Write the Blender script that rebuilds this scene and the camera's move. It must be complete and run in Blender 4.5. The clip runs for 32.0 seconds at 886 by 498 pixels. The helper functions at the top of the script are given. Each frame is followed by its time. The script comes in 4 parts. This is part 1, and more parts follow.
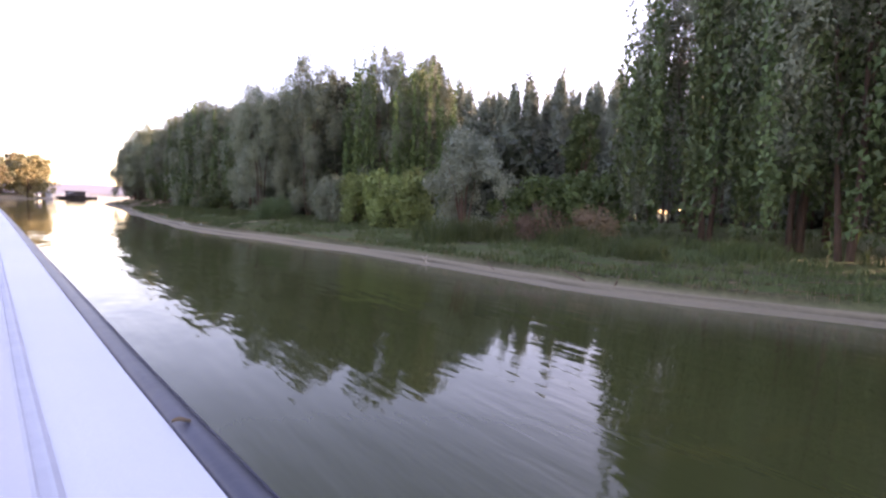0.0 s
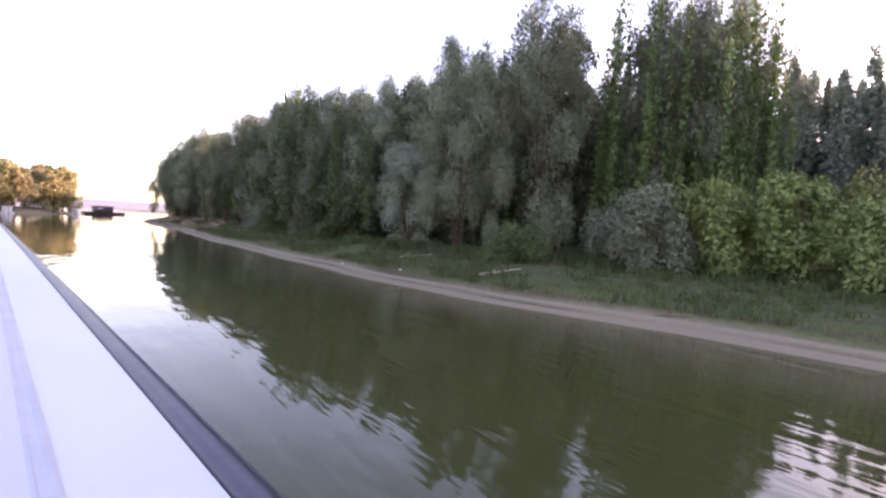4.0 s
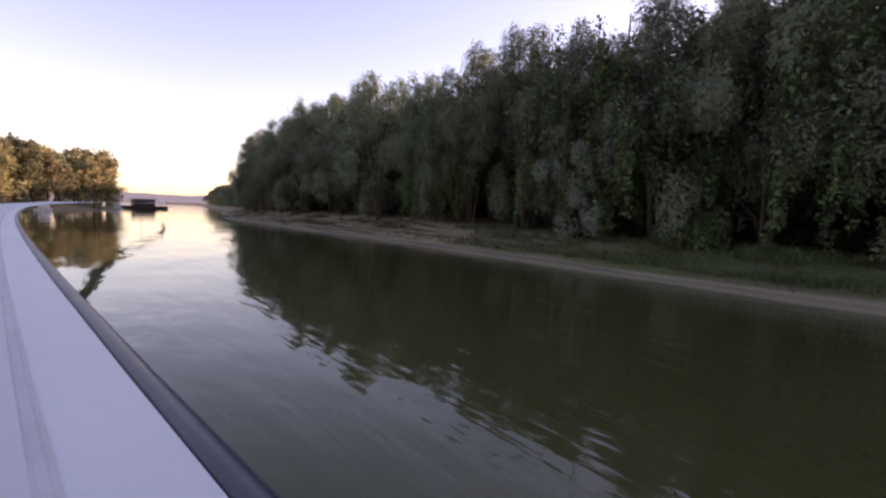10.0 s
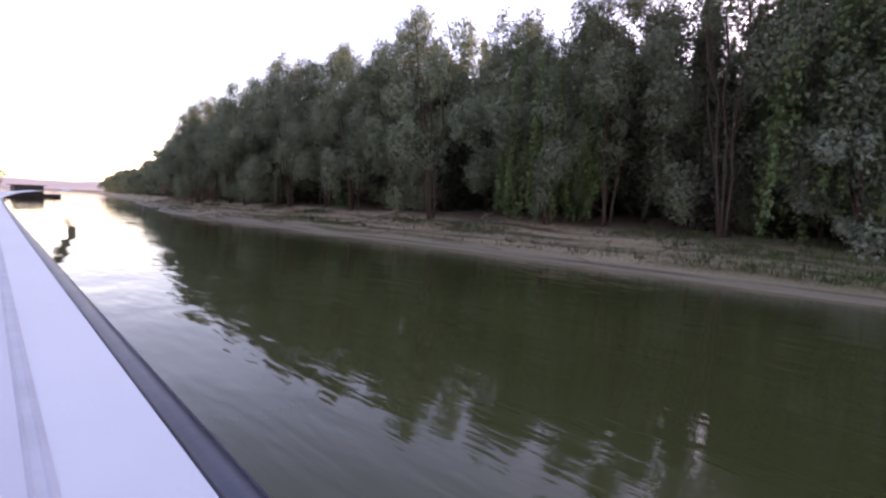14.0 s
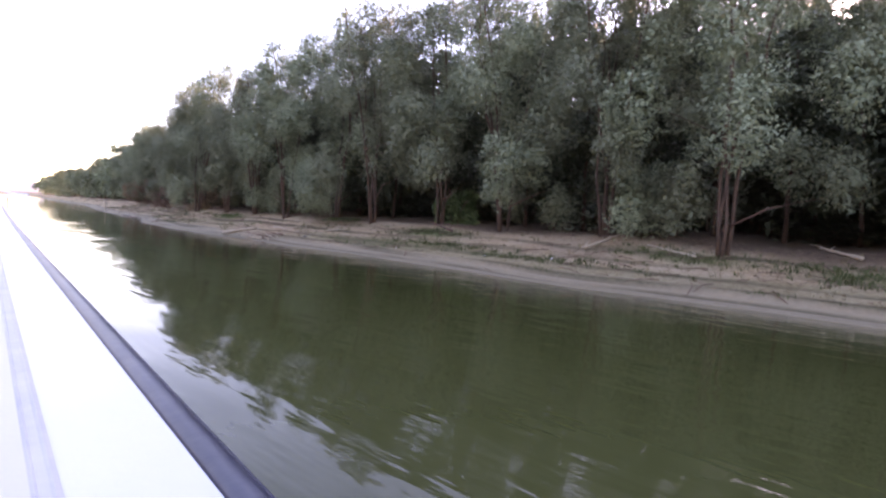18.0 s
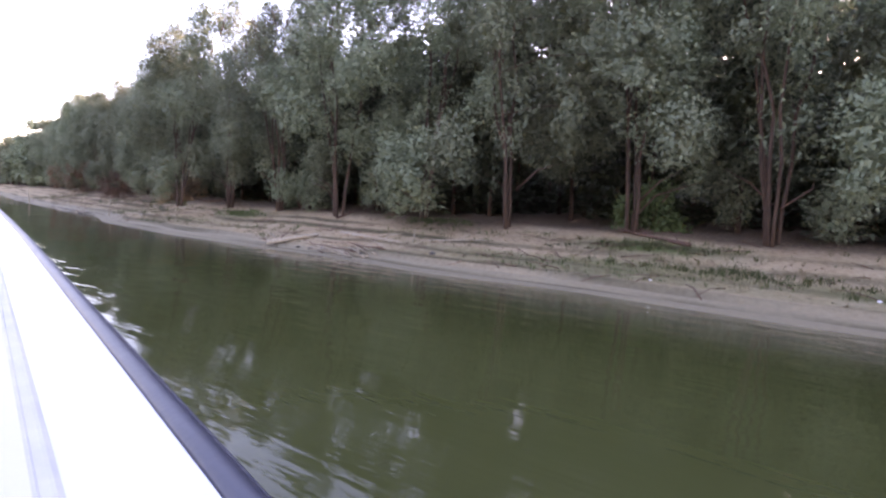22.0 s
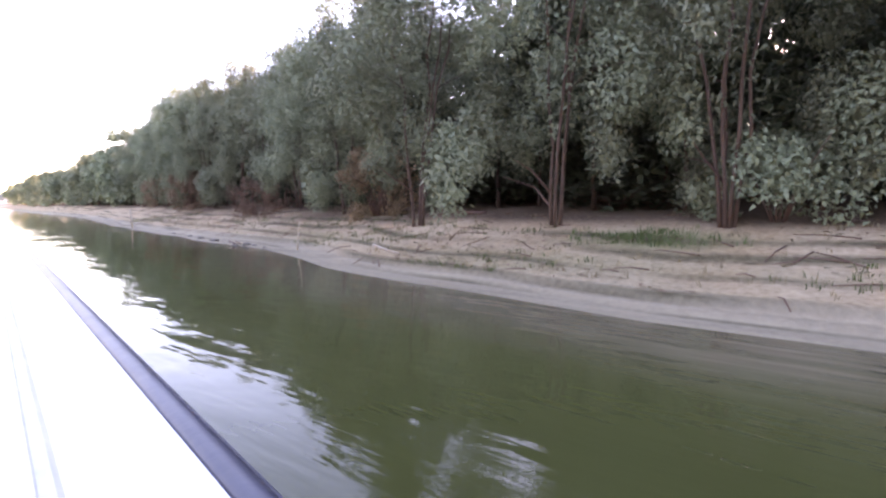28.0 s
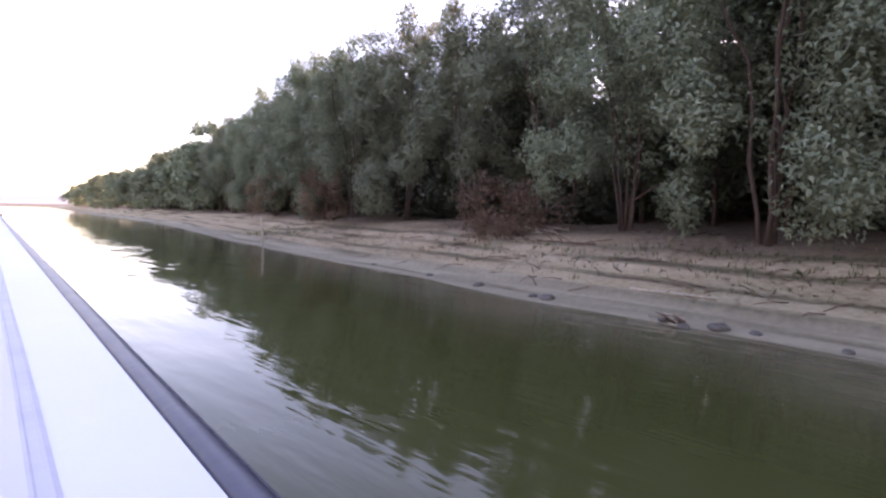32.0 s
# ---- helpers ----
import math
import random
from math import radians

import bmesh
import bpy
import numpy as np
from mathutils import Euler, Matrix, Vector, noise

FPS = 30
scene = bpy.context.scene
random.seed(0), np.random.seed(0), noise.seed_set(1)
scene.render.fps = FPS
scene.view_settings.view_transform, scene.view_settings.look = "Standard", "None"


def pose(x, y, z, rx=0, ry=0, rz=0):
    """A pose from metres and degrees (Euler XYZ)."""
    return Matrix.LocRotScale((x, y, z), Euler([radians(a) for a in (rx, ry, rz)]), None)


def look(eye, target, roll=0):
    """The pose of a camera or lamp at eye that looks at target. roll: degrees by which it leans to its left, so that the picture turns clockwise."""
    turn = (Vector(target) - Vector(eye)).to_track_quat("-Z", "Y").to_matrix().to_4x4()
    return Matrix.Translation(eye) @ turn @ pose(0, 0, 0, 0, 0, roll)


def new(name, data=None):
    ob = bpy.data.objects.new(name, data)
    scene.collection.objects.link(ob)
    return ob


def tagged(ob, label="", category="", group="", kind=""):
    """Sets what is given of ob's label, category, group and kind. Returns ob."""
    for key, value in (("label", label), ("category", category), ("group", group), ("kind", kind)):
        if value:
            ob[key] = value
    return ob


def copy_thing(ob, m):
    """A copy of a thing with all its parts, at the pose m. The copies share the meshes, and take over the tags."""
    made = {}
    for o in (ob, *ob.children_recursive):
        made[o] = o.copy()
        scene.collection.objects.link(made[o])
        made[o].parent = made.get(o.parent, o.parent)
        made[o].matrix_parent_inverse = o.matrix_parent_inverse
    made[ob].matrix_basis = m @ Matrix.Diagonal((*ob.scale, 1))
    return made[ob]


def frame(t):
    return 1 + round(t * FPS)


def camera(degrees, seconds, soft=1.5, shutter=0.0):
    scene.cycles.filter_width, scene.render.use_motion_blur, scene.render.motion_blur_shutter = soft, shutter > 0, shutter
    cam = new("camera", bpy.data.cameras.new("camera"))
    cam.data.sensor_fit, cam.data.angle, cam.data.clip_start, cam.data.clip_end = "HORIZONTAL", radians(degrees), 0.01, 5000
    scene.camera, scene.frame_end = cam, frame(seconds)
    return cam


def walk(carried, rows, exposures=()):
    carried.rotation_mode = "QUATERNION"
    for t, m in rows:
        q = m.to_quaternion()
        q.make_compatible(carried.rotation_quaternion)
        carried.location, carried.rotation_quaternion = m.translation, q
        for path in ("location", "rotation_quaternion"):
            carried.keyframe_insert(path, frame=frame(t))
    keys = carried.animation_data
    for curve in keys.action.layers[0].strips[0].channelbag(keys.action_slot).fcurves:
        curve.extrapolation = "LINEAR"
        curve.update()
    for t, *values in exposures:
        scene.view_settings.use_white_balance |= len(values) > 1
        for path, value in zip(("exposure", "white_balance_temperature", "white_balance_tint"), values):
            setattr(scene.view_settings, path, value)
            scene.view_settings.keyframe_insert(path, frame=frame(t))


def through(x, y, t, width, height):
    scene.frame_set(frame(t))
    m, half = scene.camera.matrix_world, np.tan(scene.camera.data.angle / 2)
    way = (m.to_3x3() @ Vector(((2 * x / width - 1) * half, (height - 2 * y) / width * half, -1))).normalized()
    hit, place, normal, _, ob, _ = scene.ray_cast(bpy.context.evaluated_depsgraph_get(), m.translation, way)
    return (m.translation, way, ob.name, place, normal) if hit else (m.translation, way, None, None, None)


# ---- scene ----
cam = camera(83.36, 32.0, soft=2.4)
HEADING = 42.8  # degrees from the camera's look to the boat's bow
PATH = [  # seconds, place, pitch, roll, yaw
    (0.0, -0.100, -0.222, 1.500, -4.95, -1.97, -37.45),
    (0.5, -0.278, 1.768, 1.500, -4.68, -2.04, -37.47),
    (1.0, -0.456, 3.713, 1.500, -4.41, -1.98, -37.37),
    (1.5, -0.625, 5.508, 1.500, -4.10, -2.13, -37.22),
    (2.0, -0.782, 7.147, 1.500, -3.96, -2.69, -37.21),
    (2.5, -0.938, 8.793, 1.500, -3.78, -3.36, -37.23),
    (4.5, -1.860, 17.077, 1.500, -2.61, -2.23, -35.55),
    (5.0, -2.213, 19.505, 1.500, -2.77, -1.09, -33.42),
    (5.5, -2.660, 21.975, 1.500, -1.98, -1.72, -31.61),
    (6.0, -3.184, 24.449, 1.500, -1.83, -2.42, -30.21),
    (6.5, -3.731, 26.838, 1.500, -2.07, -2.38, -29.68),
    (7.0, -4.259, 29.113, 1.500, -3.15, -1.23, -29.81),
    (7.5, -4.735, 31.244, 1.500, -3.23, -1.54, -30.63),
    (8.0, -5.157, 33.264, 1.500, -3.36, -1.68, -31.41),
    (8.5, -5.539, 35.219, 1.500, -3.70, -1.35, -32.04),
    (9.0, -5.885, 37.112, 1.500, -3.78, -1.53, -32.85),
    (9.5, -6.183, 38.925, 1.500, -4.20, -1.40, -34.08),
    (10.0, -6.423, 40.646, 1.500, -4.39, -1.74, -35.53),
    (10.5, -6.611, 42.280, 1.500, -4.46, -2.09, -36.91),
    (11.0, -6.753, 43.831, 1.500, -4.53, -2.36, -38.12),
    (11.5, -6.857, 45.305, 1.500, -4.82, -2.40, -39.32),
    (12.0, -6.927, 46.736, 1.500, -4.83, -2.47, -40.52),
    (12.5, -6.966, 48.143, 1.500, -4.95, -2.62, -41.75),
    (13.0, -6.975, 49.573, 1.500, -4.96, -2.61, -42.90),
    (13.5, -6.954, 51.009, 1.500, -5.16, -2.42, -44.12),
    (15.5, -6.663, 57.056, 1.500, -5.37, -1.19, -47.41),
    (16.0, -6.501, 58.902, 1.500, -5.06, -1.70, -47.93),
    (16.5, -6.317, 60.783, 1.500, -4.70, -2.14, -48.39),
    (17.0, -6.116, 62.667, 1.500, -4.53, -2.17, -48.82),
    (17.5, -5.906, 64.498, 1.500, -4.33, -2.78, -49.42),
    (18.0, -5.693, 66.202, 1.500, -4.14, -2.89, -50.16),
    (18.5, -5.481, 67.785, 1.500, -4.20, -3.22, -50.65),
    (19.0, -5.275, 69.254, 1.500, -3.92, -3.65, -51.02),
    (19.5, -5.081, 70.617, 1.500, -4.16, -3.39, -51.06),
    (20.0, -4.896, 71.906, 1.500, -4.04, -3.22, -51.29),
    (20.5, -4.712, 73.099, 1.500, -5.62, -2.09, -52.18),
    (21.0, -4.514, 74.190, 1.500, -6.53, -1.56, -54.07),
    (21.5, -4.291, 75.223, 1.500, -6.02, -2.25, -56.11),
    (22.0, -4.037, 76.263, 1.500, -5.16, -2.99, -57.07),
    (22.5, -3.766, 77.348, 1.500, -4.79, -3.89, -56.81),
    (23.0, -3.499, 78.477, 1.500, -3.82, -3.54, -55.63),
    (23.5, -3.265, 79.612, 1.500, -4.01, -3.50, -53.54),
    (24.0, -3.072, 80.712, 1.500, -4.31, -3.23, -52.05),
    (24.5, -2.896, 81.793, 1.500, -4.41, -4.36, -52.06),
    (25.0, -2.719, 82.814, 1.500, -3.93, -4.91, -53.01),
    (25.5, -2.521, 83.809, 1.500, -5.18, -3.40, -54.79),
    (27.5, -1.434, 89.414, 1.500, -5.99, 0.72, -52.65),
    (28.0, -1.099, 91.308, 1.500, -5.88, 0.75, -52.42),
    (28.5, -0.763, 93.254, 1.500, -5.68, 0.58, -52.17),
    (29.0, -0.452, 95.147, 1.500, -5.84, 0.12, -51.71),
    (29.5, -0.183, 96.907, 1.500, -5.09, -0.66, -51.25),
    (30.0, 0.057, 98.585, 1.500, -4.67, -0.81, -50.87),
    (30.5, 0.285, 100.259, 1.500, -4.50, -0.97, -50.51),
    (31.0, 0.499, 101.907, 1.500, -4.43, -0.79, -49.99),
    (31.5, 0.688, 103.484, 1.500, -4.57, -0.63, -49.33),
    (32.0, 0.852, 104.991, 1.500, -4.52, -0.82, -48.41),
]
EXPOSURES = [(t, e, 7800 + 250 * max(0.0, 1 - abs(t - 10.5) / 4), 48) for t, e in ((0, 2.65), (5, 2.6), (7, 1.8), (9, 1.4), (12, 1.35), (13.5, 1.9), (15.5, 2.9), (19, 3.1), (22, 3.35), (24, 3.75), (30, 3.75), (32, 3.0))]


def along(t):
    """Place, pitch, roll and yaw at t seconds: a smooth curve through the rows of PATH."""
    k = max(i for i in range(len(PATH) - 1) if PATH[i][0] <= t or i == 0)
    a, b = PATH[k], PATH[k + 1]
    before, after = PATH[max(k - 1, 0)], PATH[min(k + 2, len(PATH) - 1)]
    d = b[0] - a[0]
    q = (t - a[0]) / d
    out = []
    for j in range(1, 7):
        va = (b[j] - before[j]) / (b[0] - before[0]) * d
        vb = (after[j] - a[j]) / (after[0] - a[0]) * d
        out.append((2 * q**3 - 3 * q**2 + 1) * a[j] + (q**3 - 2 * q**2 + q) * va + (3 * q**2 - 2 * q**3) * b[j] + (q**3 - q**2) * vb)
    return out


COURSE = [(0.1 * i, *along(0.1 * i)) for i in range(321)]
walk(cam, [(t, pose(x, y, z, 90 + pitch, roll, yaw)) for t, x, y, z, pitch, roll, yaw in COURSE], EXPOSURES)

# ---- light ----
SUN_EL, SUN_AZ = 13.5, 101.0  # degrees above the horizon; clockwise from the way downriver
world = bpy.data.worlds.new("evening_sky")
scene.world = world
world.use_nodes = True
wt = world.node_tree
sky = wt.nodes.new("ShaderNodeTexSky")
sky.sky_type = "NISHITA"
sky.sun_disc = False
sky.sun_elevation, sky.sun_rotation = radians(SUN_EL), radians(SUN_AZ)
sky.air_density, sky.dust_density, sky.ozone_density = 0.9, 0.6, 1.0
wt.links.new(sky.outputs[0], wt.nodes["Background"].inputs["Color"])
wt.nodes["Background"].inputs["Strength"].default_value = 0.15
sun = new("sun", bpy.data.lights.new("sun", "SUN"))
sun.data.energy, sun.data.angle, sun.data.color = 3.0, radians(0.6), (1.0, 0.85, 0.66)
_d = Vector((math.sin(radians(SUN_AZ)) * math.cos(radians(SUN_EL)), math.cos(radians(SUN_AZ)) * math.cos(radians(SUN_EL)), math.sin(radians(SUN_EL))))
sun.matrix_world = look(_d * 300, (0, 60, 0))

# ---- materials ----


def material(name, rough=0.7, metal=0.0):
    m = bpy.data.materials.new(name)
    m.use_nodes = True
    t = m.node_tree
    b = t.nodes["Principled BSDF"]
    b.inputs["Roughness"].default_value, b.inputs["Metallic"].default_value = rough, metal
    return m, t, b


def node(t, kind, **values):
    n = t.nodes.new(kind)
    for k, v in values.items():
        n.inputs[k].default_value = v
    return n


def ramp(t, fac, stops):
    r = t.nodes.new("ShaderNodeValToRGB")
    while len(r.color_ramp.elements) < len(stops):
        r.color_ramp.elements.new(0.5)
    for e, (p, c) in zip(r.color_ramp.elements, stops):
        e.position, e.color = p, (*c, 1)
    t.links.new(fac, r.inputs[0])
    return r.outputs[0]


def noise_of(t, scale, detail=4, rough=0.55, stretch=None, where=None):
    n = node(t, "ShaderNodeTexNoise", Scale=scale, Detail=detail, Roughness=rough)
    co = where or t.nodes.new("ShaderNodeTexCoord").outputs["Object"]
    if stretch:
        mp = t.nodes.new("ShaderNodeMapping")
        mp.inputs["Scale"].default_value = stretch
        t.links.new(co, mp.inputs[0])
        co = mp.outputs[0]
    t.links.new(co, n.inputs["Vector"])
    return n.outputs["Fac"]


def mixed(t, fac, a, b):
    m = t.nodes.new("ShaderNodeMix")
    m.data_type = "RGBA"
    for s, v in ((m.inputs[0], fac), (m.inputs[6], a), (m.inputs[7], b)):
        if isinstance(v, (int, float)):
            s.default_value = v
        elif isinstance(v, tuple):
            s.default_value = (*v, 1)
        else:
            t.links.new(v, s)
    return m.outputs[2]


def maths(t, op, a, b=None, clamp=False):
    m = t.nodes.new("ShaderNodeMath")
    m.operation, m.use_clamp = op, clamp
    for s, v in zip(m.inputs, (a, b)):
        if v is None:
            continue
        if isinstance(v, (int, float)):
            s.default_value = v
        else:
            t.links.new(v, s)
    return m.outputs[0]


def bumped(t, b, height, strength=0.3, distance=0.02):
    n = node(t, "ShaderNodeBump", Strength=strength, Distance=distance)
    t.links.new(height, n.inputs["Height"])
    t.links.new(n.outputs[0], b.inputs["Normal"])


def leaf_material(name, dark, mid, light, through=0.25):
    """Leaves: diffuse with some light coming through, each leaf with its own tone, each plant slightly shifted."""
    m, t, b = material(name, 0.6)
    g = t.nodes.new("ShaderNodeNewGeometry")
    bough = noise_of(t, 0.9, 2, 0.5)
    tone = maths(t, "ADD", maths(t, "MULTIPLY", g.outputs["Random Per Island"], 0.45), maths(t, "MULTIPLY_ADD", bough, 1.5))
    tone.node.inputs[1].links[0].from_node.inputs[2].default_value = -0.5
    c = ramp(t, tone, [(0.0, dark), (0.45, mid), (1.0, light)])
    o = t.nodes.new("ShaderNodeObjectInfo")
    hs = node(t, "ShaderNodeHueSaturation", Fac=1.0)
    t.links.new(c, hs.inputs["Color"])
    t.links.new(maths(t, "MULTIPLY_ADD", o.outputs["Random"], 0.46), hs.inputs["Value"])
    hs.inputs["Value"].links[0].from_node.inputs[2].default_value = 0.77
    t.links.new(maths(t, "MULTIPLY_ADD", o.outputs["Random"], 0.03), hs.inputs["Hue"])
    hs.inputs["Hue"].links[0].from_node.inputs[2].default_value = 0.485
    t.links.new(hs.outputs[0], b.inputs["Base Color"])
    b.inputs["Specular IOR Level"].default_value = 0.25
    tr = t.nodes.new("ShaderNodeBsdfTranslucent")
    t.links.new(hs.outputs[0], tr.inputs["Color"])
    mx = t.nodes.new("ShaderNodeMixShader")
    mx.inputs[0].default_value = through
    t.links.new(b.outputs[0], mx.inputs[1])
    t.links.new(tr.outputs[0], mx.inputs[2])
    t.links.new(mx.outputs[0], t.nodes["Material Output"].inputs["Surface"])
    return m


LEAF_WILLOW = leaf_material("willow_leaves", (0.112, 0.135, 0.084), (0.158, 0.185, 0.114), (0.22, 0.248, 0.158), 0.12)
# Darker copy of the willow leaf, with the wood's shade put into its colour.
LEAF_SHADED = leaf_material("poplar_leaves", (0.055, 0.07, 0.042), (0.075, 0.095, 0.056), (0.1, 0.125, 0.075))
LEAF_POPLAR = leaf_material("grey_poplar_leaves", (0.125, 0.15, 0.108), (0.175, 0.205, 0.15), (0.235, 0.268, 0.2), 0.2)
LEAF_CREEPER = leaf_material("bright_creeper_leaves", (0.055, 0.095, 0.03), (0.09, 0.145, 0.048), (0.14, 0.205, 0.075), 0.2)
LEAF_DRAPED = leaf_material("creeper_willow_leaves", (0.115, 0.14, 0.09), (0.162, 0.19, 0.124), (0.225, 0.252, 0.172), 0.12)
LEAF_VINE = leaf_material("vine_leaves", (0.05, 0.08, 0.03), (0.08, 0.122, 0.046), (0.125, 0.175, 0.07), 0.15)
LEAF_LIME = leaf_material("lime_green_leaves", (0.11, 0.15, 0.045), (0.17, 0.22, 0.07), (0.25, 0.3, 0.105), 0.2)
LEAF_GREY = leaf_material("grey_willow_leaves", (0.17, 0.21, 0.15), (0.24, 0.285, 0.205), (0.32, 0.37, 0.275), 0.1)
# The far bank's leaves carry the low sun's gold in their colour.
LEAF_GOLD = leaf_material("sun_gold_leaves", (0.2, 0.175, 0.085), (0.3, 0.262, 0.135), (0.4, 0.35, 0.185), 0.3)
LEAF_OLIVE = leaf_material("olive_willow_leaves", (0.1, 0.105, 0.055), (0.15, 0.155, 0.085), (0.22, 0.22, 0.125), 0.25)
LEAF_BROWN = leaf_material("withered_leaves", (0.12, 0.08, 0.05), (0.2, 0.135, 0.085), (0.29, 0.2, 0.13))
GRASS = leaf_material("grass_blades", (0.04, 0.06, 0.02), (0.066, 0.09, 0.03), (0.1, 0.125, 0.048), 0.15)
DRY_GRASS = leaf_material("dry_grass_blades", (0.14, 0.12, 0.06), (0.2, 0.17, 0.09), (0.27, 0.23, 0.13), 0.2)


def bark_material(name, a, b_):
    m, t, b = material(name, 0.9)
    f = noise_of(t, 6.0, 6, 0.7, (4, 4, 0.7))
    t.links.new(ramp(t, f, [(0.3, a), (0.7, b_)]), b.inputs["Base Color"])
    bumped(t, b, f, 0.6, 0.03)
    return m


BARK = bark_material("willow_bark", (0.045, 0.027, 0.019), (0.12, 0.072, 0.05))
TWIG = bark_material("dry_twig", (0.09, 0.05, 0.035), (0.17, 0.1, 0.075))
DRIFTWOOD = bark_material("bleached_driftwood", (0.26, 0.21, 0.15), (0.5, 0.43, 0.32))


def ground_material():
    m, t, b = material("river_bank_soil", 0.9)
    at = t.nodes.new("ShaderNodeVertexColor")
    at.layer_name = "zones"  # red: mud, green: turf, blue: dark wrack and painted ledge shade
    sp = t.nodes.new("ShaderNodeSeparateColor")
    t.links.new(at.outputs["Color"], sp.inputs[0])
    big, fine = noise_of(t, 0.6, 5, 0.6), noise_of(t, 9.0, 8, 0.65)
    band = noise_of(t, 0.9, 4, 0.5, (3.0, 0.25, 6.0))
    mud = mixed(t, 0.45, ramp(t, fine, [(0.3, (0.18, 0.154, 0.105)), (0.7, (0.31, 0.27, 0.187))]), ramp(t, band, [(0.3, (0.15, 0.128, 0.087)), (0.7, (0.33, 0.288, 0.2))]))
    turf = mixed(t, ramp(t, big, [(0.55, (0, 0, 0)), (0.75, (1, 1, 1))]), ramp(t, fine, [(0.3, (0.045, 0.07, 0.02)), (0.7, (0.09, 0.125, 0.042))]), (0.13, 0.11, 0.055))
    litter = mixed(t, ramp(t, big, [(0.38, (0, 0, 0)), (0.6, (1, 1, 1))]), ramp(t, fine, [(0.25, (0.25, 0.172, 0.105)), (0.75, (0.5, 0.375, 0.24))]), ramp(t, fine, [(0.3, (0.31, 0.24, 0.152)), (0.7, (0.52, 0.415, 0.28))]))
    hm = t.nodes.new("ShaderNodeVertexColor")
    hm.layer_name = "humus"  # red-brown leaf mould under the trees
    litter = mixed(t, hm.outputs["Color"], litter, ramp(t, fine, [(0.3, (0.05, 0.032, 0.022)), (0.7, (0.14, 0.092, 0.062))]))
    wet = mixed(t, fine, (0.18, 0.148, 0.098), (0.32, 0.27, 0.182))
    mud = mixed(t, at.outputs["Alpha"], wet, mud)
    c = mixed(t, sp.outputs[1], litter, turf)
    c = mixed(t, sp.outputs[0], c, mud)
    c = mixed(t, sp.outputs[2], c, ramp(t, fine, [(0.3, (0.045, 0.04, 0.022)), (0.7, (0.12, 0.105, 0.06))]))
    t.links.new(c, b.inputs["Base Color"])
    t.links.new(maths(t, "MULTIPLY_ADD", sp.outputs[0], -0.15), b.inputs["Roughness"])
    b.inputs["Roughness"].links[0].from_node.inputs[2].default_value = 0.95
    b.inputs["Specular IOR Level"].default_value = 0.2
    bumped(t, b, fine, 0.5, 0.05)
    return m


def water_material():
    m, t, b = material("murky_green_river_water", 0.04)
    co = t.nodes.new("ShaderNodeNewGeometry").outputs["Position"]
    silt = noise_of(t, 0.15, 3, 0.5, (1.5, 0.4, 1), co)
    deep = ramp(t, silt, [(0.35, (0.041, 0.047, 0.015)), (0.7, (0.053, 0.059, 0.021))])
    sh = t.nodes.new("ShaderNodeVertexColor")
    sh.layer_name = "bank_band"  # streaky, browner tone along the bank
    band_tone = ramp(t, noise_of(t, 2.2, 4, 0.6, (2.2, 0.25, 1), co), [(0.3, (0.08, 0.073, 0.038)), (0.7, (0.2, 0.17, 0.115))])
    t.links.new(mixed(t, sh.outputs["Color"], deep, band_tone), b.inputs["Base Color"])
    b.inputs["IOR"].default_value = 1.33
    b.inputs["Specular IOR Level"].default_value = 0.5
    swell = noise_of(t, 0.55, 2, 0.4, (1.0, 0.5, 1), co)
    ripple = noise_of(t, 2.6, 2, 0.5, (1.0, 0.45, 1), co)
    patch = ramp(t, noise_of(t, 0.11, 2, 0.5, None, co), [(0.42, (0.05, 0.05, 0.05)), (0.62, (1, 1, 1))])
    h = maths(t, "ADD", maths(t, "MULTIPLY", swell, 1.2), maths(t, "MULTIPLY", maths(t, "MULTIPLY", ripple, patch), 0.6))
    streak = noise_of(t, 1.5, 3, 0.55, (2.4, 0.4, 1), co)
    h = maths(t, "ADD", h, maths(t, "MULTIPLY", streak, 0.32))
    wake = node(t, "ShaderNodeTexWave", Scale=0.62, Distortion=2.2, Detail=1.0)  # long low wavelets running along the bank
    wake.inputs["Detail Scale"].default_value = 0.4
    t.links.new(co, wake.inputs["Vector"])
    calm = ramp(t, noise_of(t, 0.07, 2, 0.5, (1.6, 0.5, 1), co), [(0.5, (0, 0, 0)), (0.66, (1, 1, 1))])
    h = maths(t, "ADD", h, maths(t, "MULTIPLY", maths(t, "MULTIPLY", wake.outputs["Fac"], calm), 0.1))
    bumped(t, b, h, 0.45, 0.06)
    return m


GROUND, WATER = ground_material(), water_material()


def plain(name, a, b_, scale=8.0, rough=0.6, bump=0.15, stretch=None):
    m, t, b = material(name, rough)
    f = noise_of(t, scale, 5, 0.6, stretch)
    t.links.new(ramp(t, f, [(0.3, a), (0.7, b_)]), b.inputs["Base Color"])
    bumped(t, b, f, bump, 0.01)
    return m


def cover_material(name, a, b_):
    """Coated canvas: fine weave, faint soiling."""
    m, t, b = material(name, 0.5)
    dirt = noise_of(t, 1.7, 6, 0.65)
    t.links.new(ramp(t, dirt, [(0.3, a), (0.65, b_)]), b.inputs["Base Color"])
    bumped(t, b, noise_of(t, 260.0, 3, 0.7), 0.1, 0.002)
    return m


